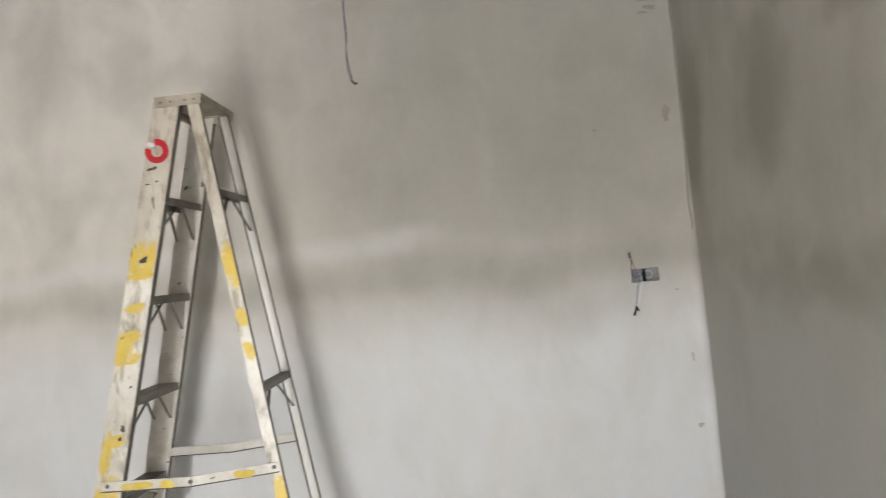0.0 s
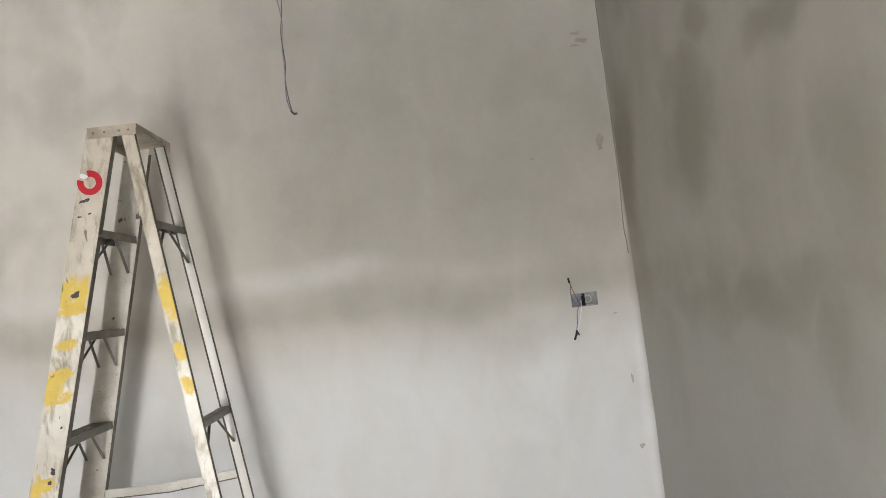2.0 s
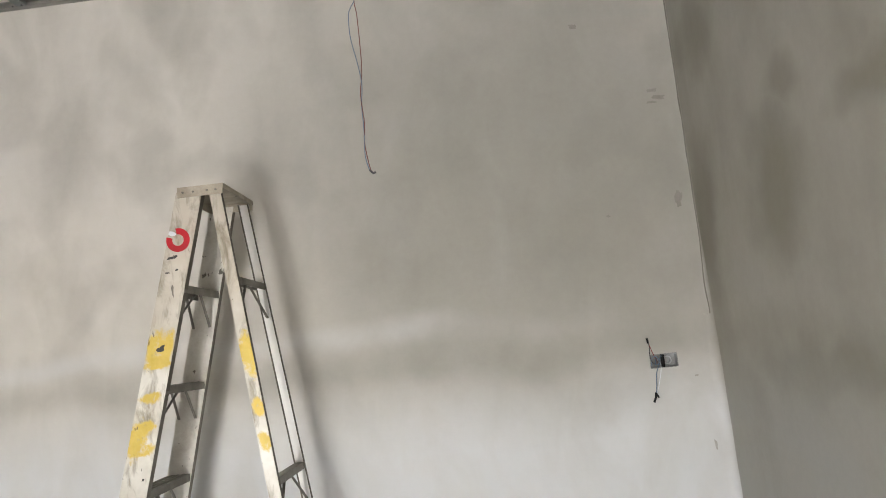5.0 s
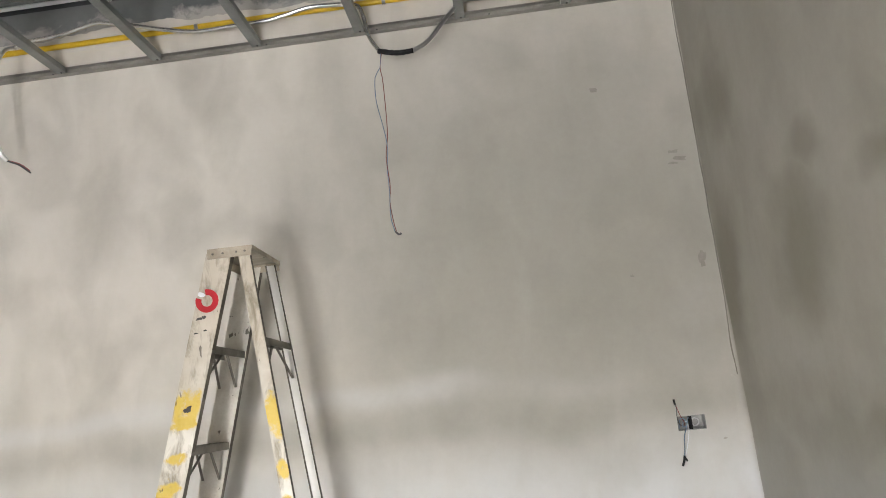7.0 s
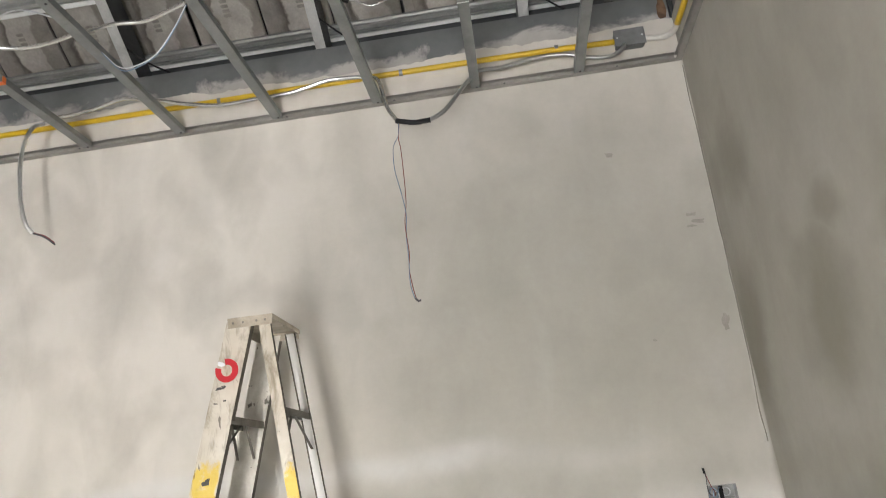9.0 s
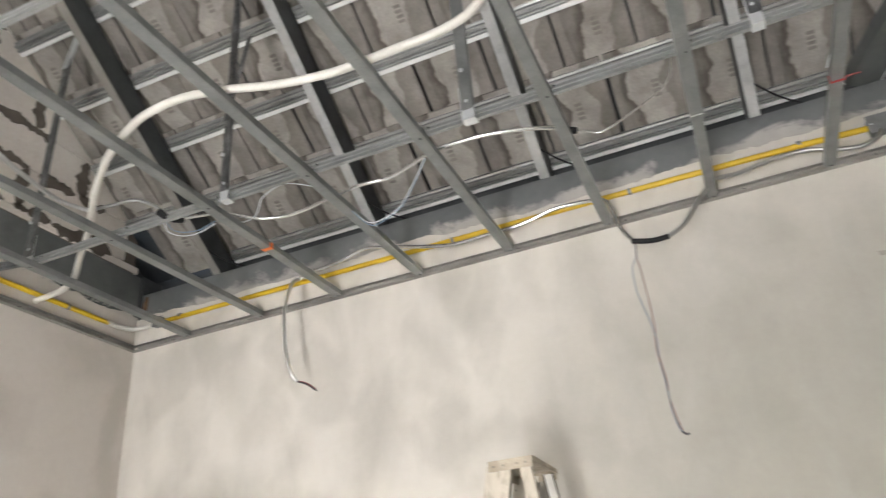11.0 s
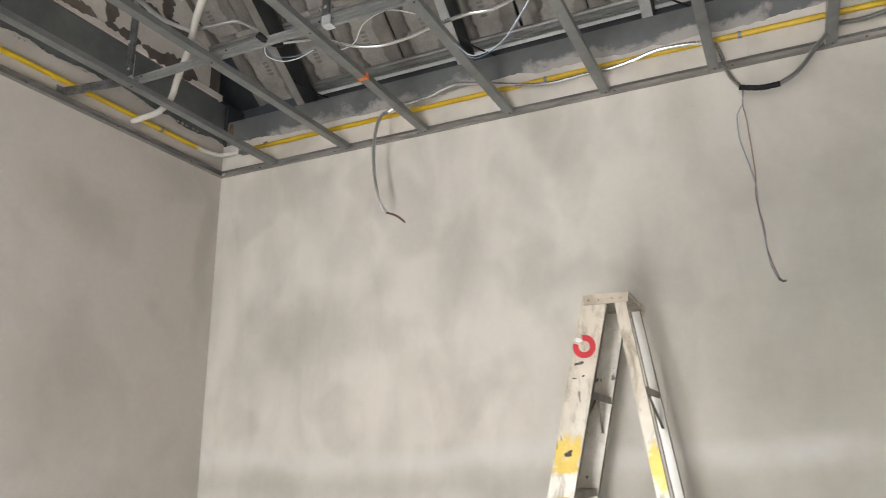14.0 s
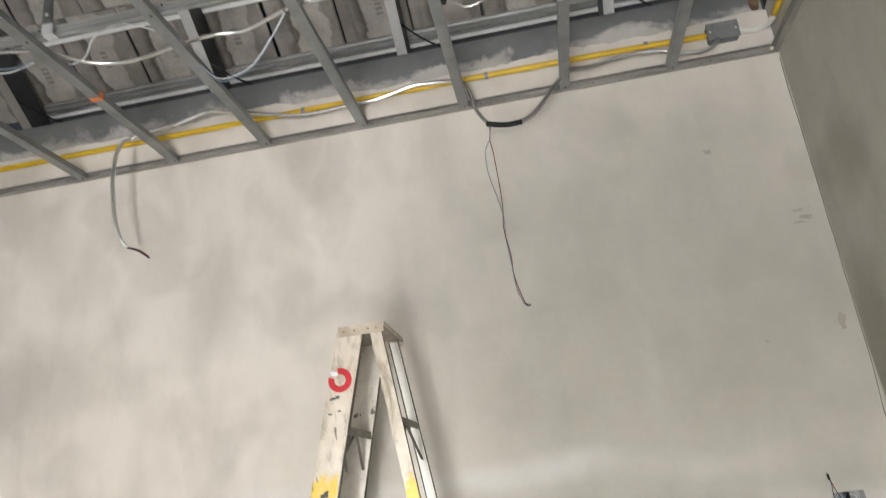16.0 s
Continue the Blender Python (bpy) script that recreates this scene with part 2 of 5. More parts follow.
M_SMEARP = mottled("grey_plaster_smear", (0.27, 0.265, 0.255), (0.40, 0.39, 0.375), 9, 0.9, 0.0, 0.3)
M_FLEXD = sheath("grey_flex_steel", 0.46, 0.3, 0.9)
M_TAPE = mottled("black_tape", (0.004, 0.004, 0.0045), (0.011, 0.011, 0.012), 30, 0.85, 0.0, 0.2)
M_BLUE = mottled("pale_blue_wire", (0.15, 0.23, 0.33), (0.20, 0.29, 0.39), 30, 0.45)
M_RED = mottled("red_wire", (0.20, 0.042, 0.04), (0.26, 0.055, 0.05), 30, 0.45)
M_WIREW = mottled("white_wire", (0.66, 0.68, 0.70), (0.74, 0.76, 0.78), 30, 0.4)
M_DKWIRE = mottled("dark_wire", (0.05, 0.05, 0.055), (0.09, 0.085, 0.085), 30, 0.5)
M_ALU = mottled("worn_white_aluminium", (0.52, 0.485, 0.42), (0.74, 0.71, 0.645), 11, 0.42, 0.15, 0.1, ((0.15, 0.135, 0.11), 34, 0.33))
# lighter copy for the far rear rail: its lit look is put into the colour
M_ALUW = mottled("lit_worn_aluminium", (0.76, 0.745, 0.71), (0.87, 0.855, 0.82), 9, 0.42, 0.45, 0.05, ((0.22, 0.20, 0.17), 42, 0.28))
M_STEP = mottled("dirty_aluminium_tread", (0.15, 0.135, 0.11), (0.25, 0.23, 0.195), 14, 0.5, 0.3, 0.15)
M_CAP = mottled("stained_aluminium_cap", (0.30, 0.255, 0.19), (0.50, 0.44, 0.35), 14, 0.5, 0.2, 0.1, ((0.14, 0.12, 0.09), 30, 0.3))
M_PAINTY = mottled("yellow_paint", (0.58, 0.40, 0.03), (0.68, 0.51, 0.12), 25, 0.5, 0.0, 0.1, ((0.50, 0.46, 0.36), 45, 0.42))
M_PAINTR = mottled("red_sticker", (0.40, 0.006, 0.014), (0.47, 0.012, 0.022), 20, 0.35, 0.0, 0.05)
M_BLACK = mottled("black_grime_hollow", (0.03, 0.03, 0.028), (0.08, 0.075, 0.07), 40, 0.7)
M_ORANGE = mottled("orange_tape", (0.75, 0.16, 0.03), (0.80, 0.22, 0.05), 30, 0.5)
M_REDT = mottled("red_tape", (0.45, 0.03, 0.03), (0.5, 0.05, 0.04), 30, 0.5)
M_SCREW = mottled("screw_steel", (0.04, 0.04, 0.04), (0.08, 0.08, 0.08), 30, 0.4, 0.6)
M_BOXG = mottled("grey_painted_box", (0.15, 0.155, 0.155), (0.21, 0.215, 0.215), 25, 0.5, 0.2, 0.1)
M_BOXZ = mottled("zinc_box", (0.21, 0.21, 0.205), (0.31, 0.31, 0.30), 30, 0.4, 0.6, 0.05)
M_FLOOR = mottled("concrete_floor", (0.42, 0.41, 0.39), (0.50, 0.49, 0.475), 1.6, 0.85, 0.0, 0.2)
M_SMUDGE = mottled("plaster_smudge", (0.38, 0.365, 0.32), (0.47, 0.45, 0.40), 20, 0.9, 0.0, 0.2)
M_SCUFF = mottled("dark_plaster_scuff", (0.25, 0.24, 0.205), (0.32, 0.305, 0.265), 20, 0.9, 0.0, 0.2)
M_CRACK = mottled("crack_shadow", (0.17, 0.158, 0.135), (0.23, 0.215, 0.185), 30, 0.95)
M_INK = mottled("grey_stamp", (0.175, 0.162, 0.146), (0.25, 0.233, 0.21), 60, 0.9)


def rail_material(name, v0, slope, top, stains):
    """Worn pale aluminium of a ladder rail: brown grime, black specks and old yellow paint, by the place along the rail."""
    m, nt, b = mat(name, 0.42, 0.15)
    tc = nt.nodes.new("ShaderNodeTexCoord")
    sep = nt.nodes.new("ShaderNodeSeparateXYZ")
    nt.links.new(tc.outputs["Object"], sep.inputs[0])
    pos = tc.outputs["Object"]
    across = calc(nt, "ADD", calc(nt, "SUBTRACT", sep.outputs[0], v0), calc(nt, "MULTIPLY", calc(nt, "SUBTRACT", top, sep.outputs[2]), slope))
    run = node(nt, "ShaderNodeMapping", Scale=(1, 1, 0.35))
    nt.links.new(pos, run.inputs["Vector"])
    col = mix(nt, ramp(nt, noise_tex(nt, 9, 4, 0.6, pos), [(0.35, grey(0)), (0.65, grey(1))]), (0.56, 0.52, 0.445), (0.75, 0.72, 0.65))
    # more tan towards the top of the rail, with an uneven edge
    upper_tan = nt.nodes.new("ShaderNodeMapRange")
    upper_tan.inputs[1].default_value, upper_tan.inputs[2].default_value = 1.45, 1.80
    nt.links.new(calc(nt, "ADD", sep.outputs[2], calc(nt, "MULTIPLY", calc(nt, "SUBTRACT", noise_tex(nt, 7, 4, 0.6, pos), 0.5), 0.5)), upper_tan.inputs[0])
    col = mix(nt, calc(nt, "MULTIPLY", upper_tan.outputs[0], 0.6), col, (0.44, 0.38, 0.29))
    brown = ramp(nt, noise_tex(nt, 26, 5, 0.65, run.outputs[0], 0.6), [(0.48, grey(0)), (0.66, grey(1))])
    col = mix(nt, calc(nt, "MULTIPLY", brown, 0.85), col, (0.23, 0.19, 0.13))
    wob = noise_tex(nt, 38, 4, 0.65, pos, 0.4)
    hole = ramp(nt, noise_tex(nt, 34, 4, 0.7, pos, 0.4), [(0.32, grey(0)), (0.46, grey(1))])
    paint = 0.0
    for a, z, ra, rz in stains:
        da = calc(nt, "MULTIPLY", calc(nt, "SUBTRACT", across, a), 1 / ra)
        dz = calc(nt, "MULTIPLY", calc(nt, "SUBTRACT", sep.outputs[2], z), 1 / rz)
        r = calc(nt, "SQRT", calc(nt, "ADD", calc(nt, "MULTIPLY", da, da), calc(nt, "MULTIPLY", dz, dz)))
        fade = nt.nodes.new("ShaderNodeMapRange")
        fade.inputs[1].default_value, fade.inputs[2].default_value = 1.25, 0.85
        nt.links.new(calc(nt, "ADD", r, calc(nt, "MULTIPLY", calc(nt, "SUBTRACT", wob, 0.5), 1.7)), fade.inputs[0])
        paint = calc(nt, "MAXIMUM", fade.outputs[0], paint)
    yellow = mix(nt, wob, (0.56, 0.37, 0.02), (0.72, 0.55, 0.14))
    col = mix(nt, calc(nt, "MULTIPLY", paint, calc(nt, "ADD", 0.35, calc(nt, "MULTIPLY", hole, 0.6))), col, yellow)
    specks = ramp(nt, noise_tex(nt, 60, 3, 0.6, run.outputs[0], 0.8), [(0.67, grey(0)), (0.71, grey(1))])
    col = mix(nt, calc(nt, "MULTIPLY", specks, 0.75), col, (0.07, 0.06, 0.05))
    nt.links.new(col, b.inputs["Base Color"])
    bump(nt, b, calc(nt, "ADD", wob, paint), 0.12, 0.002)
    return m


M_RAILF = rail_material("worn_front_rail", -0.030, 0.2365, 2.035, [(-0.014, 1.345, 0.028, 0.046), (-0.004, 1.578, 0.028, 0.046), (-0.022, 1.585, 0.016, 0.045), (0.02, 1.585, 0.017, 0.042), (0.0, 1.545, 0.034, 0.016), (0.0, 1.455, 0.028, 0.013), (-0.004, 1.378, 0.027, 0.016), (-0.018, 1.345, 0.019, 0.036), (0.006, 1.318, 0.03, 0.017), (-0.022, 1.06, 0.015, 0.05), (0.0, 1.095, 0.025, 0.015), (-0.004, 0.90, 0.045, 0.09), (0.0, 0.75, 0.045, 0.09)])
M_RAILR = rail_material("worn_rear_rail", 0.040, -0.1402, 2.035, [(0.0, 1.545, 0.02, 0.055), (0.0, 1.40, 0.016, 0.022), (0.0, 1.31, 0.016, 0.02), (0.0, 0.90, 0.02, 0.06)])


def smeared_beam():
    """Grey primer with wet plaster smeared over its lower side."""
    m, nt, b = mat("plaster_smeared_steel", 0.6)
    pos, g = place(nt)
    sep = nt.nodes.new("ShaderNodeSeparateXYZ")
    nt.links.new(g.outputs["Position"], sep.inputs[0])
    steel = mix(nt, ramp(nt, noise_tex(nt, 5, 4, 0.6, pos), [(0.35, grey(0)), (0.65, grey(1))]), (0.115, 0.122, 0.122), (0.17, 0.178, 0.176))
    n1 = calc(nt, "MULTIPLY", calc(nt, "SUBTRACT", noise_tex(nt, 3.2, 5, 0.65, pos, 0.6), 0.5), 0.42)
    n2 = calc(nt, "MULTIPLY", calc(nt, "SUBTRACT", noise_tex(nt, 26, 4, 0.7, pos), 0.5), 0.06)
    h = calc(nt, "ADD", sep.outputs[2], calc(nt, "ADD", n1, n2))
    edge = nt.nodes.new("ShaderNodeMapRange")
    edge.inputs[1].default_value, edge.inputs[2].default_value = 3.165, 3.125
    nt.links.new(h, edge.inputs[0])
    lump = ramp(nt, noise_tex(nt, 14, 4, 0.6, pos, 0.5), [(0.66, grey(0)), (0.70, grey(1))])
    near = nt.nodes.new("ShaderNodeMapRange")
    near.inputs[1].default_value, near.inputs[2].default_value = 3.22, 3.15
    nt.links.new(h, near.inputs[0])
    fac = calc(nt, "MAXIMUM", edge.outputs[0], calc(nt, "MULTIPLY", lump, calc(nt, "MULTIPLY", near.outputs[0], 0.6)))
    smear = mix(nt, noise_tex(nt, 9, 4, 0.6, pos), (0.26, 0.255, 0.245), (0.48, 0.455, 0.42))
    nt.links.new(mix(nt, fac, steel, smear), b.inputs["Base Color"])
    nt.links.new(ramp(nt, fac, [(0.0, grey(0.5)), (1.0, grey(0.9))]), b.inputs["Roughness"])
    bump(nt, b, calc(nt, "ADD", fac, n2), 0.4, 0.004)
    return m


M_BEAMN = smeared_beam()


def tile_material():
    """Underside of concrete roof tiles: grey with brown water stains along the laps."""
    m, nt, b = mat("concrete_roof_tile", 0.9)
    tc = nt.nodes.new("ShaderNodeTexCoord")
    oi = nt.nodes.new("ShaderNodeObjectInfo")
    cmb = nt.nodes.new("ShaderNodeCombineXYZ")
    for i in range(3):
        nt.links.new(calc(nt, "MULTIPLY", oi.outputs["Random"], 61.0), cmb.inputs[i])
    off = nt.nodes.new("ShaderNodeVectorMath")
    off.operation = "ADD"
    nt.links.new(tc.outputs["Object"], off.inputs[0])
    nt.links.new(cmb.outputs[0], off.inputs[1])
    sep = nt.nodes.new("ShaderNodeSeparateXYZ")
    nt.links.new(tc.outputs["Object"], sep.inputs[0])
    mp = node(nt, "ShaderNodeMapping", Scale=(1.5, 5.5, 1))
    nt.links.new(off.outputs[0], mp.inputs["Vector"])
    wave = calc(nt, "MULTIPLY", calc(nt, "SUBTRACT", noise_tex(nt, 1.0, 2, 0.4, mp.outputs[0]), 0.5), 0.20)
    ripple = calc(nt, "MULTIPLY", calc(nt, "SUBTRACT", noise_tex(nt, 26, 4, 0.6, off.outputs[0], 0.5), 0.5), 0.035)
    run = calc(nt, "ADD", calc(nt, "ADD", sep.outputs[0], wave), ripple)
    inner = ramp(nt, run, [(0.0, grey(0.35)), (0.055, grey(0.55)), (0.088, grey(1)), (0.098, grey(0))])
    outer = ramp(nt, run, [(0.215, grey(0)), (0.225, grey(0.55)), (0.30, grey(0.30))])
    stain = calc(nt, "ADD", inner, outer, True)
    cloud = noise_tex(nt, 7, 4, 0.6, off.outputs[0])
    fine = noise_tex(nt, 90, 5, 0.7, off.outputs[0])
    col = mix(nt, ramp(nt, cloud, [(0.35, grey(0)), (0.65, grey(1))]), (0.25, 0.233, 0.21), (0.375, 0.352, 0.32))
    col = mix(nt, calc(nt, "MULTIPLY", stain, 0.88), col, (0.062, 0.050, 0.039))
    col = mix(nt, 0.14, col, ramp(nt, fine, [(0.3, grey(0.1)), (0.7, grey(0.85))]), "OVERLAY")
    nt.links.new(col, b.inputs["Base Color"])
    bump(nt, b, fine, 0.25, 0.004)
    return m


M_TILE = tile_material()

# ---- mesh helpers ----


def link_mesh(name, bm, material, smooth=False):
    bmesh.ops.recalc_face_normals(bm, faces=bm.faces)
    me = bpy.data.meshes.new(name)
    bm.to_mesh(me)
    bm.free()
    me.materials.append(material)
    if smooth:
        me.polygons.foreach_set("use_smooth", [True] * len(me.polygons))
    return new(name, me)


def part(name, bm, material, parent, label="", smooth=False):
    ob = link_mesh(name, bm, material, smooth)
    ob.parent = parent
    return tagged(ob, label)


def thing(name, label, category, group="", m=None):
    ob = tagged(new(name), label, category, group)
    if m:
        ob.matrix_world = m
    return ob


def solid(name, bm, material, label, category, group="", kind="", smooth=False):
    return tagged(link_mesh(name, bm, material, smooth), label, category, group, kind)


def prism(bm, ring0, ring1):
    """Two equal rings of corners joined into a closed solid."""
    a = [bm.verts.new(p) for p in ring0]
    b = [bm.verts.new(p) for p in ring1]
    n = len(a)
    bm.faces.new(a[::-1])
    bm.faces.new(b)
    for i in range(n):
        bm.faces.new((a[i], a[(i + 1) % n], b[(i + 1) % n], b[i]))
    return bm


def box(bm, x0, x1, y0, y1, z0, z1):
    prism(bm, [(x0, y0, z0), (x1, y0, z0), (x1, y1, z0), (x0, y1, z0)], [(x0, y0, z1), (x1, y0, z1), (x1, y1, z1), (x0, y1, z1)])
    return bm


def boxes(*rows):
    bm = bmesh.new()
    for r in rows:
        box(bm, *r)
    return bm


def soft(bm, r=0.002, seg=1):
    bmesh.ops.bevel(bm, geom=list(bm.edges), offset=r, segments=seg, affect="EDGES", clamp_overlap=True)
    return bm


def sweep(bm, profile, p0, p1, u, v):
    """A closed profile of (a, b) pairs along u and v, run straight from p0 to p1."""
    u, v, p0, p1 = Vector(u), Vector(v), Vector(p0), Vector(p1)
    prism(bm, [p0 + u * a + v * b for a, b in profile], [p1 + u * a + v * b for a, b in profile])
    return bm


def u_profile(w, h, t, lip=0.0):
    """An open channel of width w and height h, its base along a at b = 0."""
    k = w / 2
    if lip:
        return [(-k, 0), (k, 0), (k, h), (k - lip, h), (k - lip, h - t), (k - t, h - t), (k - t, t), (-k + t, t), (-k + t, h - t), (-k + lip, h - t), (-k + lip, h), (-k, h)]
    return [(-k, 0), (k, 0), (k, h), (k - t, h), (k - t, t), (-k + t, t), (-k + t, h), (-k, h)]


def glide(points, step):
    """Points along a smooth curve through the given ones, about step apart."""
    p = [Vector(q) for q in points]
    p = [p[0] * 2 - p[1]] + p + [p[-1] * 2 - p[-2]]
    out = []
    for i in range(1, len(p) - 2):
        a, b, c, d = p[i - 1:i + 3]
        n = max(2, int((c - b).length / step))
        for k in range(n):
            t = k / n
            out.append(0.5 * ((2 * b) + (c - a) * t + (2 * a - 5 * b + 4 * c - d) * t * t + (3 * b - a - 3 * c + d) * t ** 3))
    out.append(p[-2])
    return out


def tube(points, r, step=0.02, sides=8, rib=0.0, pitch=3):
    """A round tube along a smooth curve; rib: ridges of that share of its radius, every pitch steps."""
    bm = bmesh.new()
    line = glide(points, step)
    side = None
    rings = []
    for i, q in enumerate(line):
        way = (line[min(i + 1, len(line) - 1)] - line[max(i - 1, 0)]).normalized()
        if side is None:
            side = way.orthogonal().normalized()
        side = (side - way * side.dot(way)).normalized()
        up = way.cross(side)
        rr = r * (1 + (rib if i % pitch == 0 else -rib * 0.5)) if rib else r
        rings.append([bm.verts.new(q + (side * math.cos(a) + up * math.sin(a)) * rr) for a in (2 * math.pi * k / sides for k in range(sides))])
    for a, b in zip(rings, rings[1:]):
        for k in range(sides):
            bm.faces.new((a[k], a[(k + 1) % sides], b[(k + 1) % sides], b[k]))
    bm.faces.new(rings[0][::-1])
    bm.faces.new(rings[-1])
    return bm


def disc(bm, c, n, r, h, sides=10):
    """A low round head at c, rising h along n."""
    n, c = Vector(n).normalized(), Vector(c)
    s = n.orthogonal().normalized()
    t = n.cross(s)
    ring = [c + (s * math.cos(a) + t * math.sin(a)) * r for a in (2 * math.pi * k / sides for k in range(sides))]
    prism(bm, ring, [c + (q - c) * 0.8 + n * h for q in ring])
    return bm


def blot(bm, c, u, v, a, b, n, thick, rng, rough=0.35, count=26):
    """An irregular flat patch about a by b at c, in the plane of u and v, standing thick proud along n."""
    c, u, v, n = Vector(c), Vector(u), Vector(v), Vector(n)
    ring = []
    wave = [(rng.uniform(0.3, 1.0) / (0.6 + 0.4 * h), rng.uniform(0, 6.28), h) for h in (1, 2, 3, 4, 5, 7)]
    for k in range(count):
        w = 2 * math.pi * k / count
        g = 1 + rough * 0.62 * sum(p * math.sin(h * w + f) for p, f, h in wave)
        cx, cy = math.copysign(abs(math.cos(w)) ** 0.7, math.cos(w)), math.copysign(abs(math.sin(w)) ** 0.7, math.sin(w))
        ring.append(c + u * (cx * a * max(0.2, g)) + v * (cy * b * max(0.2, g)))
    prism(bm, ring, [q + n * thick for q in ring])
    return bm


# ---- structure ----
WEST, EAST, NORTH, TOP = -3.53, 0.0, 0.0, 3.12
ROOF_S = 0.75
CEIL = 2.945


def roof_z(y, z0=3.51):
    return z0 - ROOF_S * y


def ragged(name, axis, at, lo, hi, z1, inward, material, label, hole=None):
    """A coat of plaster 12 mm thick on a wall, with an uneven upper edge; hole: a cut (a0, a1, z0, z1)."""
    bm = bmesh.new()
    step = 0.012
    n = int((hi - lo) / step)
    cuts = sorted({lo + (hi - lo) * i / n for i in range(n + 1)} | (set(hole[:2]) if hole else set()))
    t = 0.012

    def top(a):
        return z1 + 0.03 * noise.noise((a * 2.3, at * 3 + 1.7, 0.0)) + 0.018 * noise.noise((a * 9.0, 4.1, at)) + 0.007 * noise.noise((a * 40.0, 9.1, at))

    def slab(a0, a1, za, zb0, zb1):
        f, k = at, at - inward * t
        pts = [(a0, f, za), (a1, f, za), (a1, k, za), (a0, k, za)], [(a0, f, zb0), (a1, f, zb1), (a1, k, zb1 - 0.004), (a0, k, zb0 - 0.004)]
        if axis == "y":
            prism(bm, *pts)
        else:
            prism(bm, *[[(y, x, z) for x, y, z in r] for r in pts])

    # the broad lower sheet, then the ragged edge above it
    base = z1 - 0.09
    if hole:
        h0, h1, k0, k1 = hole
        slab(lo, h0, 0, base, base)
        slab(h1, hi, 0, base, base)
        slab(h0, h1, 0, k0, k0)
        slab(h0, h1, k1, base, base)
    else:
        slab(lo, hi, 0, base, base)
    edge = [(lo, base), (hi, base)] + [(a, top(a)) for a in reversed(cuts)]
    rings = [[(a, d, z) for a, z in edge] for d in (at, at - inward * t)]
    prism(bm, *(rings if axis == "y" else [[(y, x, z) for x, y, z in r] for r in rings]))
    return solid(name, bm, material, label, "plaster", kind="structure")


HOLE = (-0.226, -0.134, 1.366, 1.413)
T = 0.012
bm = boxes((WEST - 0.2, HOLE[0], T, 0.2, 0, 3.0), (HOLE[1], EAST + 0.2, T, 0.2, 0, 3.0), (HOLE[0], HOLE[1], T, 0.2, 0, HOLE[2]), (HOLE[0], HOLE[1], T, 0.2, HOLE[3], 3.0), (HOLE[0], HOLE[1], 0.06, 0.2, HOLE[2], HOLE[3]))
solid("wall_north", bm, M_BLOCK, "grey block wall under cement plaster", "wall", kind="structure")
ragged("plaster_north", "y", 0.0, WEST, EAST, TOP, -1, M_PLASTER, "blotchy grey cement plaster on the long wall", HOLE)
solid("wall_west", boxes((WEST - 0.2, WEST - T, FRONT, T, 0, 3.0)), M_BLOCK, "grey block side wall under cement plaster", "wall", kind="structure")
ragged("plaster_west", "x", WEST, FRONT, 0.0, TOP + 0.01, 1, M_PLASTER_W, "brownish grey cement plaster on the side wall")
solid("wall_east", boxes((EAST + T, EAST + 0.2, FRONT, T, 0, 3.0)), M_BLOCK, "grey block side wall under cement plaster", "wall", kind="structure")
ragged("plaster_east", "x", EAST, FRONT, 0.0, TOP + 0.01, -1, M_PLASTER_E, "stained cement plaster on the side wall, its shade in the colour")
solid("wall_south", boxes((WEST - 0.2, DOOR - 0.38, FRONT - 0.2, FRONT, 0, 6.2), (DOOR - 0.38, DOOR + 0.38, FRONT - 0.2, FRONT, 2.1, 6.2), (DOOR + 0.38, 0.2, FRONT - 0.2, FRONT, 0, 6.2)), M_PLASTER_W, "plastered wall with a doorway", "wall", kind="structure")
solid("floor", boxes((WEST - 0.2, EAST + 0.2, FRONT - 0.2, 0.2, -0.15, 0.0)), M_FLOOR, "bare grey concrete floor", "floor", kind="structure")
solid("ground", boxes((-60, 60, -60, FRONT - 0.2, -0.25, -0.1)), M_FLOOR, "bare ground outside the doorway", "ground", kind="structure")
solid("wall_plate", boxes((WEST - 0.2, EAST + 0.2, 0.14, 0.2, 3.0, 3.36), (WEST - 0.2, WEST - 0.14, FRONT, 0.14, 3.0, 3.36), (EAST + 0.14, EAST + 0.2, FRONT, 0.14, 3.0, 3.36), (EAST + 0.002, EAST + 0.014, 0.014, 0.139, 3.0, 3.36), (WEST - 0.014, WEST - 0.002, 0.014, 0.139, 3.0, 3.36)), M_JOISTD, "dark masonry behind the steel beams", "wall", kind="structure")
solid("wall_gable_east", boxes((EAST + 0.03, EAST + 0.2, FRONT, 0.2, 3.36, 6.3)), M_BLOCK, "grey block gable above the steel beam", "wall", kind="structure")


def clip_poly(poly, f):
    """The part of a polygon of (y, z) where f is not above 0."""
    out = []
    for (p, q) in zip(poly, poly[1:] + poly[:1]):
        a, b = f(p), f(q)
        if a <= 0:
            out.append(p)
        if (a < 0) != (b < 0) and a != b:
            k = a / (a - b)
            out.append((p[0] + (q[0] - p[0]) * k, p[1] + (q[1] - p[1]) * k))
    return out


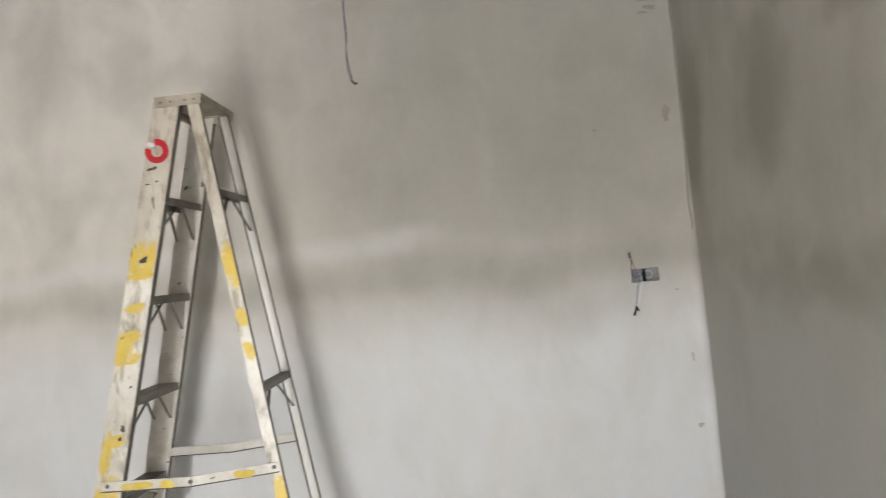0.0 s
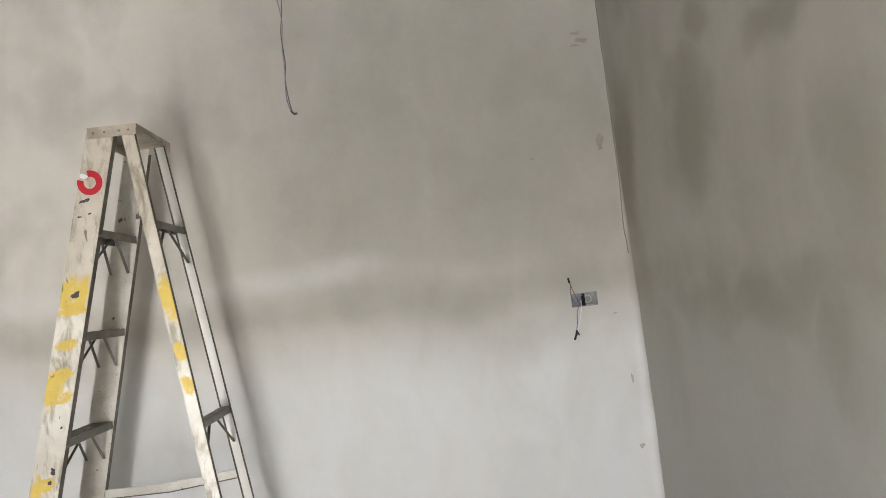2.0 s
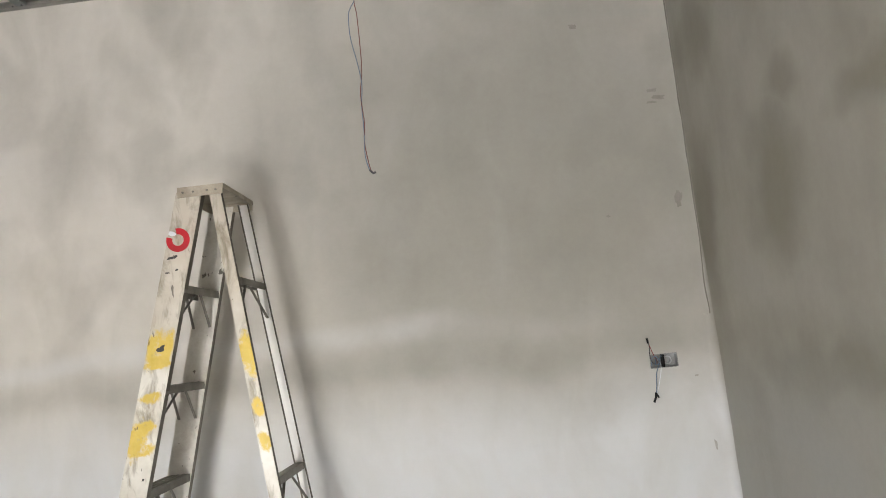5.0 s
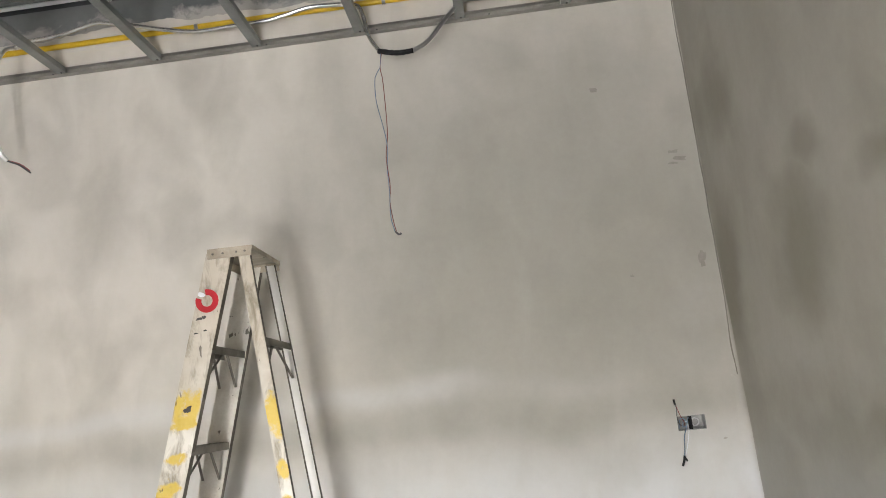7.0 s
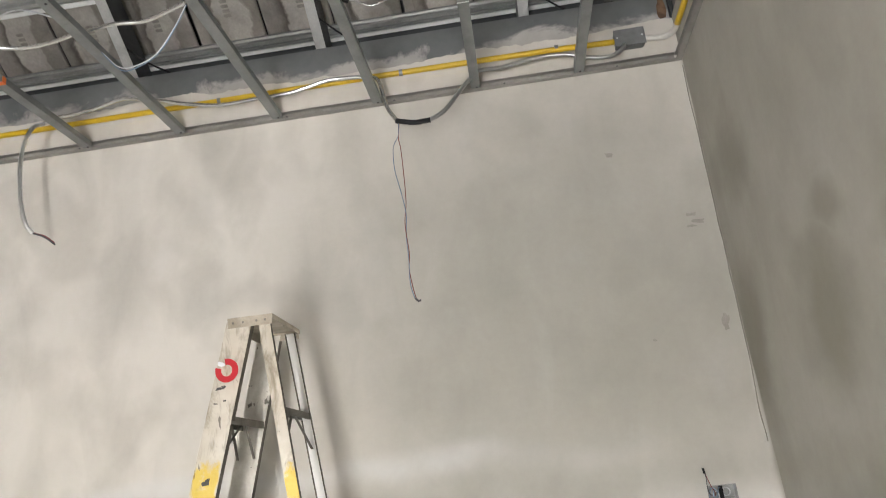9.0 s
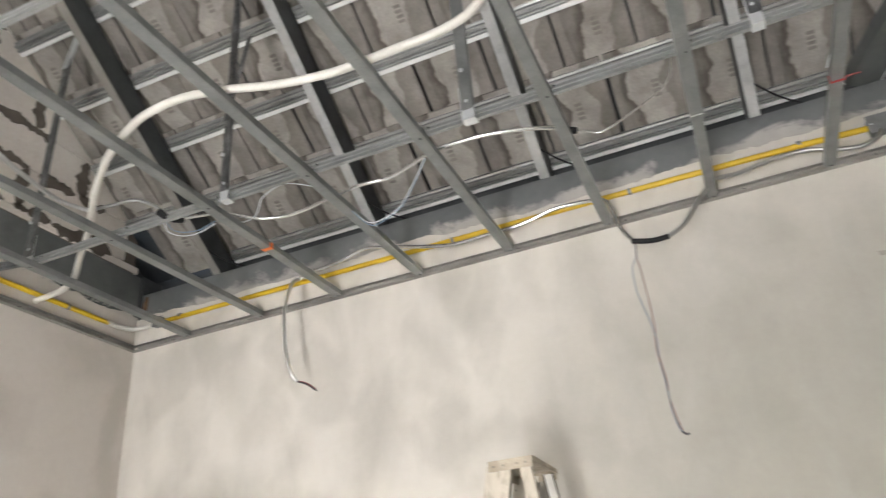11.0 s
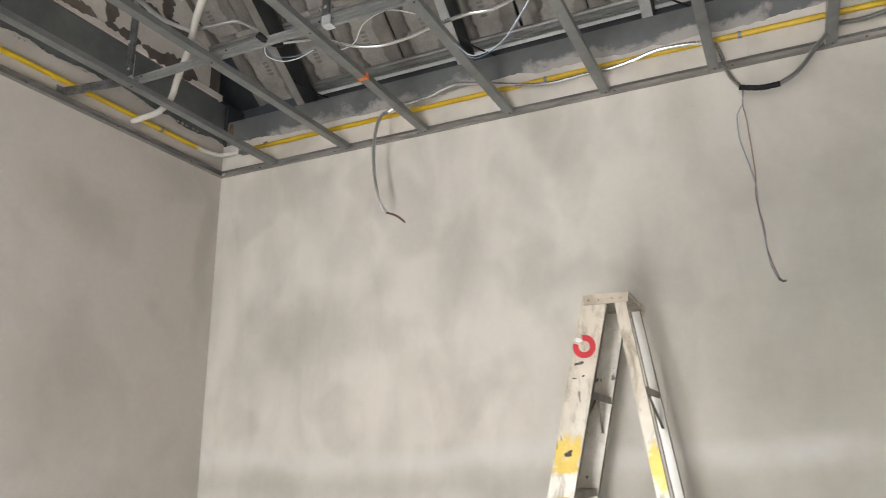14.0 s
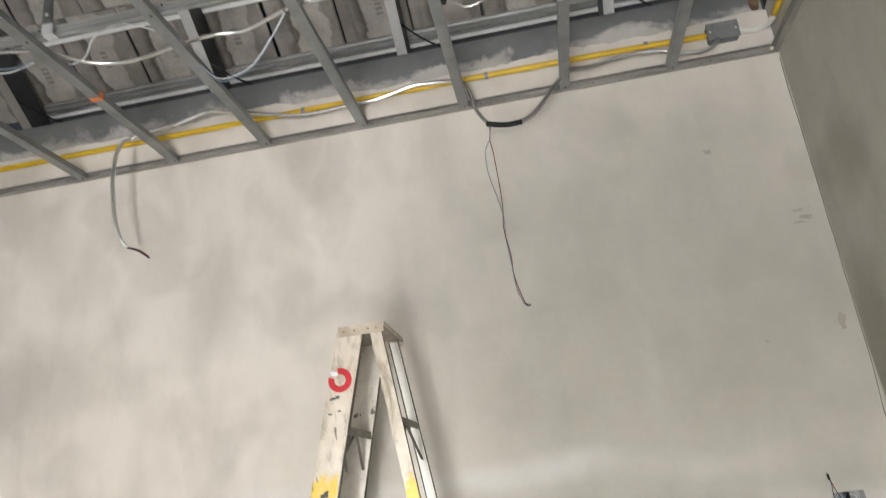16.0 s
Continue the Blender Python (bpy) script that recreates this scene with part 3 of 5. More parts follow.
# steel beams round the room, rust at their joints
def beam(name, axis, at, lo, hi, z0, z1, out, label, material):
    w, t = 0.12, 0.012
    prof = [(0, 0), (w, 0), (w, t), (w * 0.55, t), (w * 0.55, z1 - z0 - t), (w, z1 - z0 - t), (w, z1 - z0), (0, z1 - z0)]
    bm = bmesh.new()
    if axis == "x":
        sweep(bm, prof, (lo, at, z0), (hi, at, z0), (0, out, 0), (0, 0, 1))
    else:
        sweep(bm, prof, (at, lo, z0), (at, hi, z0), (out, 0, 0), (0, 0, 1))
    return solid(name, bm, material, label, "steel beam", "perimeter beams")


beam("steel_beam", "x", 0.016, WEST + 0.004, EAST - 0.004, 3.0, 3.255, 1, "grey-primed steel beam along the top of the plastered wall", M_BEAMN)
beam("steel_beam", "y", WEST - 0.016, FRONT, 0.01, 3.0, 3.355, -1, "grey-primed steel beam under the block gable", M_BEAM)
beam("steel_beam", "y", EAST + 0.016, FRONT, 0.01, 3.0, 3.355, 1, "grey-primed steel beam on the stained side wall", M_BEAM)
rust_rng = random.Random(2)
for x, w in ((WEST + 0.028, 0.014), (EAST - 0.03, 0.017)):
    solid("rust_patch", blot(bmesh.new(), (x, 0.0155, 3.19), (1, 0, 0), (0, 0, 1), w, 0.045, (0, -1, 0), 0.002, rust_rng, 0.25), M_RUST, "flaking rust at the end of a beam", "rust", "rust patches")

# roof battens, rafters and braces
RIDGE = -2.75
SL = Vector((0, -1, ROOF_S)).normalized()
UPN = Vector((0, ROOF_S, 1)).normalized()
battens = [0.112 - 0.2555 * i for i in range(12)]
BATTEN_P = [(-0.018, 0.014), (-0.014, 0.004), (-0.005, 0.004), (-0.001, 0.013), (0.004, 0.013), (0.008, 0.002), (0.018, 0.002), (0.022, 0.014), (0.032, 0.016), (0.032, 0.034), (-0.018, 0.034)]
LIP_P = [(-0.037, 0.008), (-0.0195, 0.008), (-0.0195, 0.034), (-0.037, 0.034)]
for y in battens:
    c = (0, y, roof_z(y, 3.462))
    bt = thing("roof_batten", "galvanised ribbed batten under the roof tiles", "batten", "roof battens")
    for nm, prof, mt, lb in (("body", BATTEN_P, M_BATTEN, ""), ("lip", LIP_P, M_ZINC, "bright flat lip")):
        bm = bmesh.new()
        sweep(bm, prof, (-3.06 if y > 0 else WEST - 0.02, c[1], c[2]), (EAST + 0.02, c[1], c[2]), SL, UPN)
        part(nm, bm, mt, bt, lb)
RAFTERS = (-3.08, -2.21, -1.40, -0.56)
for x in RAFTERS:
    r = thing("rafter", "lipped steel rafter carrying the roof battens", "rafter", "rafters")
    y0, y1 = 0.10, RIDGE
    zb = 3.285
    a, b = Vector((x, y0, roof_z(y0, zb))), Vector((x, y1, roof_z(y1, zb)))
    d = (3.462 - zb) / math.sqrt(1 + ROOF_S ** 2) - 0.002
    w = 0.021
    # bottom flange in a paler tone, web and side plate in a darker one
    bm = bmesh.new()
    sweep(bm, [(-w, 0), (w, 0), (w, 0.003), (-w, 0.003)], a, b, (1, 0, 0), UPN)
    part("bottom_flange", bm, M_TRACK if x < -3.0 else M_RIB, r, "paler bottom flange")
    bm = bmesh.new()
    sweep(bm, [(-w, 0.003), (-w + 0.003, 0.003), (-w + 0.003, d), (-w, d)], a, b, (1, 0, 0), UPN)
    part("web", bm, M_JOISTD, r)
    bm = bmesh.new()
    sweep(bm, [(w - 0.003, 0.003), (w, 0.003), (w, d * 0.96), (w - 0.003, d * 0.96)], a, b, (1, 0, 0), UPN)
    part("side_plate", bm, M_JOISTD, r, "darker side plate")
    bm = tube([(x + 0.015, -0.07, roof_z(-0.07, 3.295)), (x + 0.09, -0.02, 3.293), (x + 0.165, 0.025, 3.260)], 0.004, 0.03, 6)
    solid("brace_rod", bm, M_TAPE, "thin black brace rod beside a rafter foot", "rod", "brace rods")
# steel brace set slantwise across the corner of the beams
br = thing("corner_brace", "dark primed steel brace set slantwise across the beam corner", "brace")
a, b = Vector((-0.185, 0.03, 3.262)), Vector((-0.045, -0.42, 3.262))
u = Vector((b.y - a.y, a.x - b.x, 0)).normalized()
part("web", sweep(bmesh.new(), u_profile(0.115, 0.06, 0.004), a, b, u, (0, 0, 1)), M_BEAM, br)
part("lip", sweep(bmesh.new(), [(-0.061, -0.001), (-0.0555, -0.001), (-0.0555, 0.02), (-0.061, 0.02)], a, b, u, (0, 0, 1)), M_ZINC, br, "bright steel edge")
solid("roof_wire", tube([(-0.29, -0.05, 3.33), (-0.23, -0.16, 3.41), (-0.16, -0.28, 3.50)], 0.003, 0.03, 6), M_WIREW, "thin pale wire under the roof tiles", "wire")

# ---- suspended ceiling frame ----
FUR_X = (-3.186, -2.773, -2.370, -1.979, -1.580, -1.178, -0.790, -0.392)
FUR_SKEW = {-2.773: 0.023}
for x in FUR_X:
    f = thing("furring_channel", "grey galvanised furring channel fixed to the wall track", "furring channel", "furring channels")
    bm = bmesh.new()
    sweep(bm, u_profile(0.036, 0.024, 0.0015, 0.007), (x, -0.024, CEIL), (x - FUR_SKEW.get(x, 0.0) * (-FRONT - 0.02), FRONT + 0.02, CEIL), (1, 0, 0), (0, 0, 1))
    part("channel", bm, M_GALV, f)
    for y in (-0.012, -0.885, -1.765, -2.65):
        part("screw", disc(bmesh.new(), (x + 0.004 + FUR_SKEW.get(x, 0.0) * y, y if y < -0.1 else -0.030, CEIL), (0, 0, -1), 0.0042, 0.002), M_SCREW, f)
# one channel is lengthened by a second piece pushed over it
sp = thing("channel_splice", "paler galvanised channel length pushed over a furring channel", "furring channel")
bm = bmesh.new()
sweep(bm, u_profile(0.0395, 0.026, 0.0015, 0.007), (FUR_X[6], -0.58, CEIL - 0.0018), (FUR_X[6], FRONT + 0.03, CEIL - 0.0018), (1, 0, 0), (0, 0, 1))
part("channel", bm, M_GALV, sp)
part("cut_edge", boxes((FUR_X[6] - 0.0197, FUR_X[6] + 0.0197, -0.5802, -0.576, CEIL - 0.0026, CEIL - 0.0018)), M_ZINC, sp, "bright cut edge")
# wall track
TRACK = [(0, 0), (0.024, 0), (0.024, 0.0015), (0.0015, 0.0015), (0.0015, 0.026), (0.022, 0.026), (0.022, 0.0275), (0, 0.0275)]
for name, p0, p1, u in (("n", (WEST + 0.026, -0.002, CEIL - 0.003), (EAST - 0.026, -0.002, CEIL - 0.003), (0, -1, 0)),
                        ("w", (WEST + 0.002, FRONT, CEIL - 0.003), (WEST + 0.002, -0.002, CEIL - 0.003), (1, 0, 0)),
                        ("e", (EAST - 0.002, FRONT, CEIL - 0.003), (EAST - 0.002, -0.002, CEIL - 0.003), (-1, 0, 0))):
    tr = thing("wall_track", "galvanised steel track screwed along the wall", "ceiling track", "ceiling tracks")
    bm = bmesh.new()
    sweep(bm, TRACK, p0, p1, u, (0, 0, 1))
    part("track", bm, M_TRACK, tr)
    a, b = Vector(p0), Vector(p1)
    k = int((b - a).length / 0.42)
    for i in range(k):
        q = a.lerp(b, (i + 0.5) / k) + Vector(u) * 0.0015 + Vector((0, 0, 0.014))
        part("screw", disc(bmesh.new(), q, u, 0.0045, 0.002), M_SCREW, tr)
# carriers across the channels
CARR_Y = (-0.87, -1.765, -2.66)
CARRIER_P = [(-0.0165, -0.012), (-0.0165, 0.001), (-0.0130, 0.001), (-0.0110, -0.003), (-0.0020, -0.003), (-0.0005, 0.0), (0.0015, 0.0), (0.0030, -0.003), (0.0125, -0.003), (0.0145, 0.0), (0.0165, 0.0), (0.0165, -0.012), (0.015, -0.012), (0.015, -0.006), (-0.015, -0.006), (-0.015, -0.012)]
for y in CARR_Y:
    bm = bmesh.new()
    sweep(bm, CARRIER_P, (-3.218 if y == CARR_Y[0] else WEST + 0.03, y + 0.008, CEIL + 0.042), (EAST - 0.03, y + 0.008, CEIL + 0.042), (0, 0, 1), (0, -1, 0))
    cr = thing("carrier_channel", "galvanised carrier channel across the furring", "carrier channel", "carrier channels")
    part("channel", bm, M_CARRIER, cr)
    for x in FUR_X:
        part("screw", disc(bmesh.new(), (x + 0.024, y + 0.008, CEIL + 0.050), (0, -1, 0), 0.004, 0.002), M_SCREW, cr)
        part("tie_clip", soft(boxes((x - 0.012, x + 0.012, y + 0.004, y + 0.0075, CEIL + 0.024, CEIL + 0.036)), 0.001), M_GALV, cr)

# end bracket between the first carrier and the side wall
eb = thing("end_bracket", "dull galvanised end bracket from the carrier to the wall", "bracket")
part("bar", sweep(bmesh.new(), CARRIER_P, (-3.205, -0.875, CEIL + 0.042), (WEST + 0.018, -0.925, CEIL + 0.042), (0, 0, 1), Vector((-0.15, -1, 0)).normalized()), M_STRAP, eb)
part("wall_plate", soft(boxes((WEST + 0.001, WEST + 0.004, -0.945, -0.905, CEIL + 0.02, CEIL + 0.066)), 0.001), M_GALV, eb)


def hanger(x, y, twin=0, wide=0.026):
    h = thing("ceiling_hanger", "perforated steel strap hanger bolted to a carrier", "hanger", "ceiling hangers")
    z0, z1 = CEIL + 0.03, roof_z(y, 3.30)
    bm = boxes((x - wide / 2, x + wide / 2, y - 0.0135, y - 0.0105, z0 - 0.01, z0 + (0.11 if wide > 0.03 else 0.07)))
    box(bm, x - wide / 2, x + wide / 2, y - 0.0135, y + 0.02, z0 - 0.013, z0 - 0.0102)
    part("foot", bm, M_GALVB, h, "bright bent foot")
    bm = bmesh.new()
    sweep(bm, [(-wide / 2, 0), (wide / 2, 0), (wide / 2, 0.012), (wide / 2 - 0.002, 0.012), (wide / 2 - 0.002, 0.002), (-wide / 2, 0.002)], (x + 0.003, y - 0.0165, z0 + 0.02), (x + 0.01, y - 0.0165, z1), (1, 0, 0), (0, -1, 0))
    part("strap", bm, M_GALV if x == -1.416 else M_STRAP, h)
    if x < -3.0:
        bm = bmesh.new()
        sweep(bm, [(-wide / 2, 0), (wide / 2, 0), (wide / 2, 0.002), (-wide / 2, 0.002)], (x + 0.008, y - 0.020, z1 - 0.04), (x + 0.075, y - 0.035, z1 + 0.15), (1, 0, 0), (0, -1, 0))
        part("top_plate", bm, M_GALVB, h, "bright bent plate")
    if twin:
        bm = bmesh.new()
        sweep(bm, [(-0.01, 0), (0.01, 0), (0.01, 0.002), (-0.01, 0.002)], (x + 0.004, y - 0.034, z0 + 0.30), (x + twin, y - 0.034, z0 + 0.66), (1, 0, 0), (0, -1, 0))
        part("side_strap", bm, M_STRAP, h)
    for z in (z0 + 0.16, z0 + 0.05):
        part("bolt", disc(bmesh.new(), (x, y - 0.03 if z > z0 + 0.1 else y - 0.0135, z), (0, -1, 0), 0.0075, 0.006, 6), M_GALVB, h)


for x, y, tw in ((-3.205, -0.87, 0), (-2.305, -0.87, 0.09), (-1.416, -0.87, 0), (-0.595, -0.87, 0), (-2.83, -1.765, 0), (-1.9, -1.765, 0), (-1.0, -1.765, 0)):
    hanger(x, y, tw, 0.042 if x in (-1.416, -3.205) else 0.034)

# ---- conduits and cables ----
PIPE_Z, PIPE_W = 3.068, 3.036


def conduit(points, r, material, name, label, category, group="", clips=(), step=0.03):
    c = thing(name, label, category, group)
    part("pipe", tube(points, r, step, 12), material, c, smooth=True)
    for (p, ax) in clips:
        bm = bmesh.new()
        p = Vector(p)
        ring = [(math.cos(a) * (r + 0.002), math.sin(a) * (r + 0.002)) for a in (math.pi * 2 * k / 14 for k in range(14))]
        d = Vector((1, 0, 0)) if ax == "x" else Vector((0, 1, 0))
        u = Vector((0, 1, 0)) if ax == "x" else Vector((1, 0, 0))
        sweep(bm, ring, p - d * 0.007, p + d * 0.007, u, (0, 0, 1))
        part("clip", bm, M_GALV, c, "steel saddle clip")
    return c


PY = -0.013
conduit([(-3.335, PY, PIPE_Z - 0.004), (-2.4, PY, PIPE_Z), (-1.3, PY, PIPE_Z + 0.002), (-0.6, PY, PIPE_Z - 0.002), (-0.236, PY, PIPE_Z - 0.010)], 0.0115, M_YELLOW, "yellow_conduit", "yellow plastic conduit clipped to the plastered wall", "conduit", "yellow conduits",
        [((x, PY, PIPE_Z + 0.001), "x") for x in (-3.25, -1.82, -1.075, -0.46)])
conduit([(WEST + 0.013, -0.19, PIPE_W), (WEST + 0.013, -1.3, PIPE_W - 0.004), (WEST + 0.013, FRONT + 0.1, PIPE_W - 0.008)], 0.0115, M_YELLOW, "yellow_conduit", "yellow plastic conduit along the side wall", "conduit", "yellow conduits",
        [((WEST + 0.013, y, PIPE_W - 0.001), "y") for y in (-0.42, -1.6)])
conduit([(EAST - 0.013, -0.088, 3.049), (EAST - 0.013, -1.3, 3.048), (EAST - 0.013, FRONT + 0.1, 3.046)], 0.0115, M_YELLOW, "yellow_conduit", "yellow plastic conduit along the stained side wall", "conduit", "yellow conduits",
        [((EAST - 0.013, y, 3.0485), "y") for y in (-0.33, -0.9)])
conduit([(WEST + 0.013, -0.20, PIPE_W), (WEST + 0.014, -0.13, PIPE_W + 0.001), (WEST + 0.03, -0.06, PIPE_W + 0.006), (WEST + 0.075, -0.024, PIPE_W + 0.016), (WEST + 0.15, PY - 0.004, PIPE_Z - 0.005)], 0.0115, M_WHITE, "conduit_elbow", "white flexible elbow joining two yellow conduits", "conduit", "conduit elbows", step=0.01)
conduit([(EAST - 0.013, -0.095, 3.049), (EAST - 0.016, -0.062, 3.046), (EAST - 0.036, -0.028, 3.043), (EAST - 0.072, -0.018, 3.044), (EAST - 0.135, -0.018, 3.053)], 0.0112, M_WHITE, "conduit_elbow", "white flexible elbow beside the junction box", "conduit", "conduit elbows", step=0.01)


def junction(x0, x1, z0, z1, depth, name, label):
    b = thing(name, label, "junction box", "junction boxes")
    part("body", soft(boxes((x0, x1, -depth, -0.001, z0, z1)), 0.004, 2), M_BOXG, b)
    part("lid", soft(boxes((x0 - 0.003, x1 + 0.003, -depth - 0.004, -depth, z0 - 0.003, z1 + 0.003)), 0.0015), M_BOXG, b)
    for x in (x0 + 0.008, x1 - 0.008):
        part("screw", disc(bmesh.new(), (x, -depth - 0.004, (z0 + z1) / 2), (0, -1, 0), 0.004, 0.002), M_GALVB, b)


junction(-0.238, -0.128, 3.020, 3.086, 0.04, "junction_box", "grey-painted junction box at the end of a yellow conduit")
junction(-3.40, -3.345, 3.04, 3.085, 0.03, "junction_box", "small dark junction box in the wall corner")

# armoured flex that runs along the wall, loops down, and ends loose
run = [(-0.206, -0.035, 3.03), (-0.214, -0.045, 3.01), (-0.241, -0.045, 2.99), (-0.285, -0.045, 2.980), (-0.357, -0.045, 2.992), (-0.434, -0.045, 3.018), (-0.548, -0.045, 3.023), (-0.682, -0.055, 2.999), (-0.767, -0.08, 2.985), (-0.826, -0.104, 2.925), (-0.912, -0.121, 2.822), (-0.975, -0.129, 2.785)]
flex = thing("armoured_flex", "silver armoured flex looping down below the wall track", "cable", "armoured flexes")
part("grey_length", tube(run, 0.0078, 0.0028, 10, 0.09, 2), M_FLEXD, flex, "duller grey length", True)
part("taped_joint", tube([(-0.97, -0.129, 2.786), (-1.03, -0.13, 2.785), (-1.098, -0.128, 2.803)], 0.0095, 0.009, 12, 0.07, 2), M_TAPE, flex, "joint wrapped in black tape", True)
run = [(-1.093, -0.128, 2.801), (-1.127, -0.118, 2.868), (-1.146, -0.099, 2.967), (-1.168, -0.074, 3.025), (-1.222, -0.05, 3.054), (-1.289, -0.045, 3.064), (-1.369, -0.045, 3.066), (-1.452, -0.045, 3.049), (-1.537, -0.045, 3.036), (-1.656, -0.045, 3.034), (-1.802, -0.048, 3.030),
       (-1.927, -0.055, 3.051), (-2.056, -0.06, 3.085), (-2.116, -0.065, 3.097), (-2.202, -0.07, 3.112), (-2.317, -0.075, 3.084), (-2.394, -0.08, 3.072), (-2.459, -0.085, 3.066), (-2.524, -0.09, 3.044)]
part("bright_length", tube(run, 0.008, 0.008, 12), M_FLEX, flex, "bright steel length", True)
run = [(-2.524, -0.09, 3.044), (-2.514, -0.16, 2.993), (-2.514, -0.20, 2.910), (-2.511, -0.22, 2.823), (-2.508, -0.22, 2.733), (-2.497, -0.22, 2.645), (-2.480, -0.21, 2.568), (-2.466, -0.19, 2.540)]
part("hanging_end", tube(run, 0.0075, 0.0028, 10, 0.06, 2), M_FLEXH, flex, "bright hanging end", True)
part("bare_wire", tube([(-2.47, -0.19, 2.541), (-2.425, -0.185, 2.521), (-2.384, -0.18, 2.488)], 0.0032, 0.01, 6), M_DKWIRE, flex, "dark bare wire ends", True)
part("bare_wire", tube([(-2.47, -0.19, 2.543), (-2.425, -0.18, 2.526), (-2.389, -0.177, 2.497)], 0.0025, 0.01, 6), M_RED, flex, "dark red wire end", True)
wires = thing("hanging_wires", "thin blue and red wires hanging from a taped joint", "wire")
part("blue_wire", tube([(-1.089, -0.13, 2.790), (-1.096, -0.131, 2.735), (-1.116, -0.133, 2.70), (-1.118, -0.142, 2.608), (-1.099, -0.163, 2.501), (-1.086, -0.188, 2.412), (-1.088, -0.223, 2.323), (-1.081, -0.268, 2.229), (-1.075, -0.332, 2.125), (-1.060, -0.374, 2.066)], 0.0016, 0.015, 6), M_BLUED, wires, smooth=True)
part("red_wire", tube([(-1.086, -0.13, 2.790), (-1.095, -0.131, 2.735), (-1.089, -0.134, 2.673), (-1.084, -0.169, 2.475), (-1.091, -0.204, 2.37), (-1.079, -0.256, 2.252), (-1.079, -0.295, 2.183), (-1.065, -0.348, 2.102), (-1.053, -0.381, 2.056)], 0.0016, 0.015, 6), M_REDD, wires, smooth=True)
part("wire_tip", tube([(-1.058, -0.377, 2.064), (-1.047, -0.384, 2.052), (-1.040, -0.388, 2.054)], 0.0034, 0.006, 6), M_DKWIRE, wires, "dark twisted tips", True)

# white corrugated hose lying over the ceiling frame
run = [(-3.495, -0.600, 2.992), (-3.43, -0.594, 3.0), (-3.345, -0.602, 3.003), (-3.218, -0.660, 3.003), (-3.058, -0.781, 3.003), (-2.923, -0.875, 3.016), (-2.811, -0.966, 3.008), (-2.674, -1.081, 3.0), (-2.505, -1.200, 3.0), (-2.384, -1.262, 3.0), (-2.28, -1.305, 3.0), (-2.18, -1.322, 3.0), (-2.078, -1.318, 3.0), (-1.966, -1.288, 3.0), (-1.861, -1.248, 3.0), (-1.75, -1.222, 3.0),
       (-1.645, -1.210, 3.0), (-1.49, -1.212, 3.0), (-1.344, -1.218, 3.0), (-1.234, -1.262, 3.0), (-1.1, -1.40, 3.0), (-1.0, -1.6, 3.01), (-0.95, -1.78, 3.06), (-0.9, -2.1, 3.02), (-0.95, -2.6, 3.06), (-1.2, -3.2, 3.02)]
hose = thing("white_hose", "white corrugated plastic hose lying over the ceiling frame", "hose")
part("hose", tube(run, 0.012, 0.0035, 12, 0.04, 2), M_WHITE, hose, smooth=True)
# the tube is closed: a black disc paints the shade inside its end
part("open_end", disc(bmesh.new(), (-3.4955, -0.600, 2.992), (-1, 0.1, 0), 0.010, 0.001, 12), M_BLACK, hose, "black disc for the dark inside of the end")

# spiral flex from the gable side to the joint over the carrier
spiral = thing("spiral_flex", "silver spiral flex curving down to a taped joint", "cable", "armoured flexes")
run = [(-2.40, -2.6, 3.02), (-2.50, -2.2, 3.08), (-2.545, -1.85, 3.05), (-2.574, -1.719, 3.03), (-2.66, -1.62, 3.03), (-2.73, -1.5, 3.03), (-2.79, -1.34, 3.03), (-2.826, -1.204, 3.03), (-2.845, -1.075, 3.03), (-2.815, -0.975, 3.03)]
part("sheath", tube(run, 0.0070, 0.002, 10, 0.22, 3), M_SPIRAL, spiral, "bright wound steel", True)
run = [(-2.815, -0.975, 3.03), (-2.72, -0.963, 3.03), (-2.635, -0.95, 3.03), (-2.605, -0.89, 3.03), (-2.598, -0.84, 3.018)]
part("thin_end", tube(run, 0.0054, 0.002, 10, 0.26, 3), M_FLEXD, spiral, "duller wound end", True)
part("taped_joint", tube([(-2.598, -0.872, 3.012), (-2.575, -0.852, 2.992), (-2.556, -0.826, 2.990), (-2.545, -0.806, 2.998)], 0.0125, 0.006, 10, 0.10, 2), M_TAPE, spiral, "black taped joint", True)
cable = thing("white_cable", "pale armoured cable draped over the furring channels", "cable", "armoured flexes")
run = [(-2.565, -0.815, 3.0), (-2.46, -0.788, 3.0), (-2.406, -0.774, 3.0), (-2.369, -0.725, 3.0), (-2.314, -0.668, 3.0), (-2.231, -0.636, 3.0), (-2.129, -0.639, 3.0), (-2.045, -0.658, 3.0), (-1.99, -0.667, 3.0), (-1.885, -0.677, 3.0), (-1.801, -0.667, 3.0), (-1.726, -0.687, 3.0), (-1.632, -0.724, 3.0)]
part("near_length", tube(run, 0.0068, 0.008, 12), M_CABLE, cable, smooth=True)
run = [(-1.632, -0.724, 3.0), (-1.585, -0.740, 3.0), (-1.445, -0.735, 3.0), (-1.329, -0.710, 3.0), (-1.221, -0.665, 3.0), (-1.185, -0.635, 3.0)]
part("far_length", tube(run, 0.0068, 0.008, 12), M_CABLE, cable, smooth=True)
part("taped_joint", tube([(-1.19, -0.640, 3.0), (-1.165, -0.618, 3.0), (-1.15, -0.607, 3.0)], 0.011, 0.008, 8), M_TAPE, cable, "black taped tip", True)
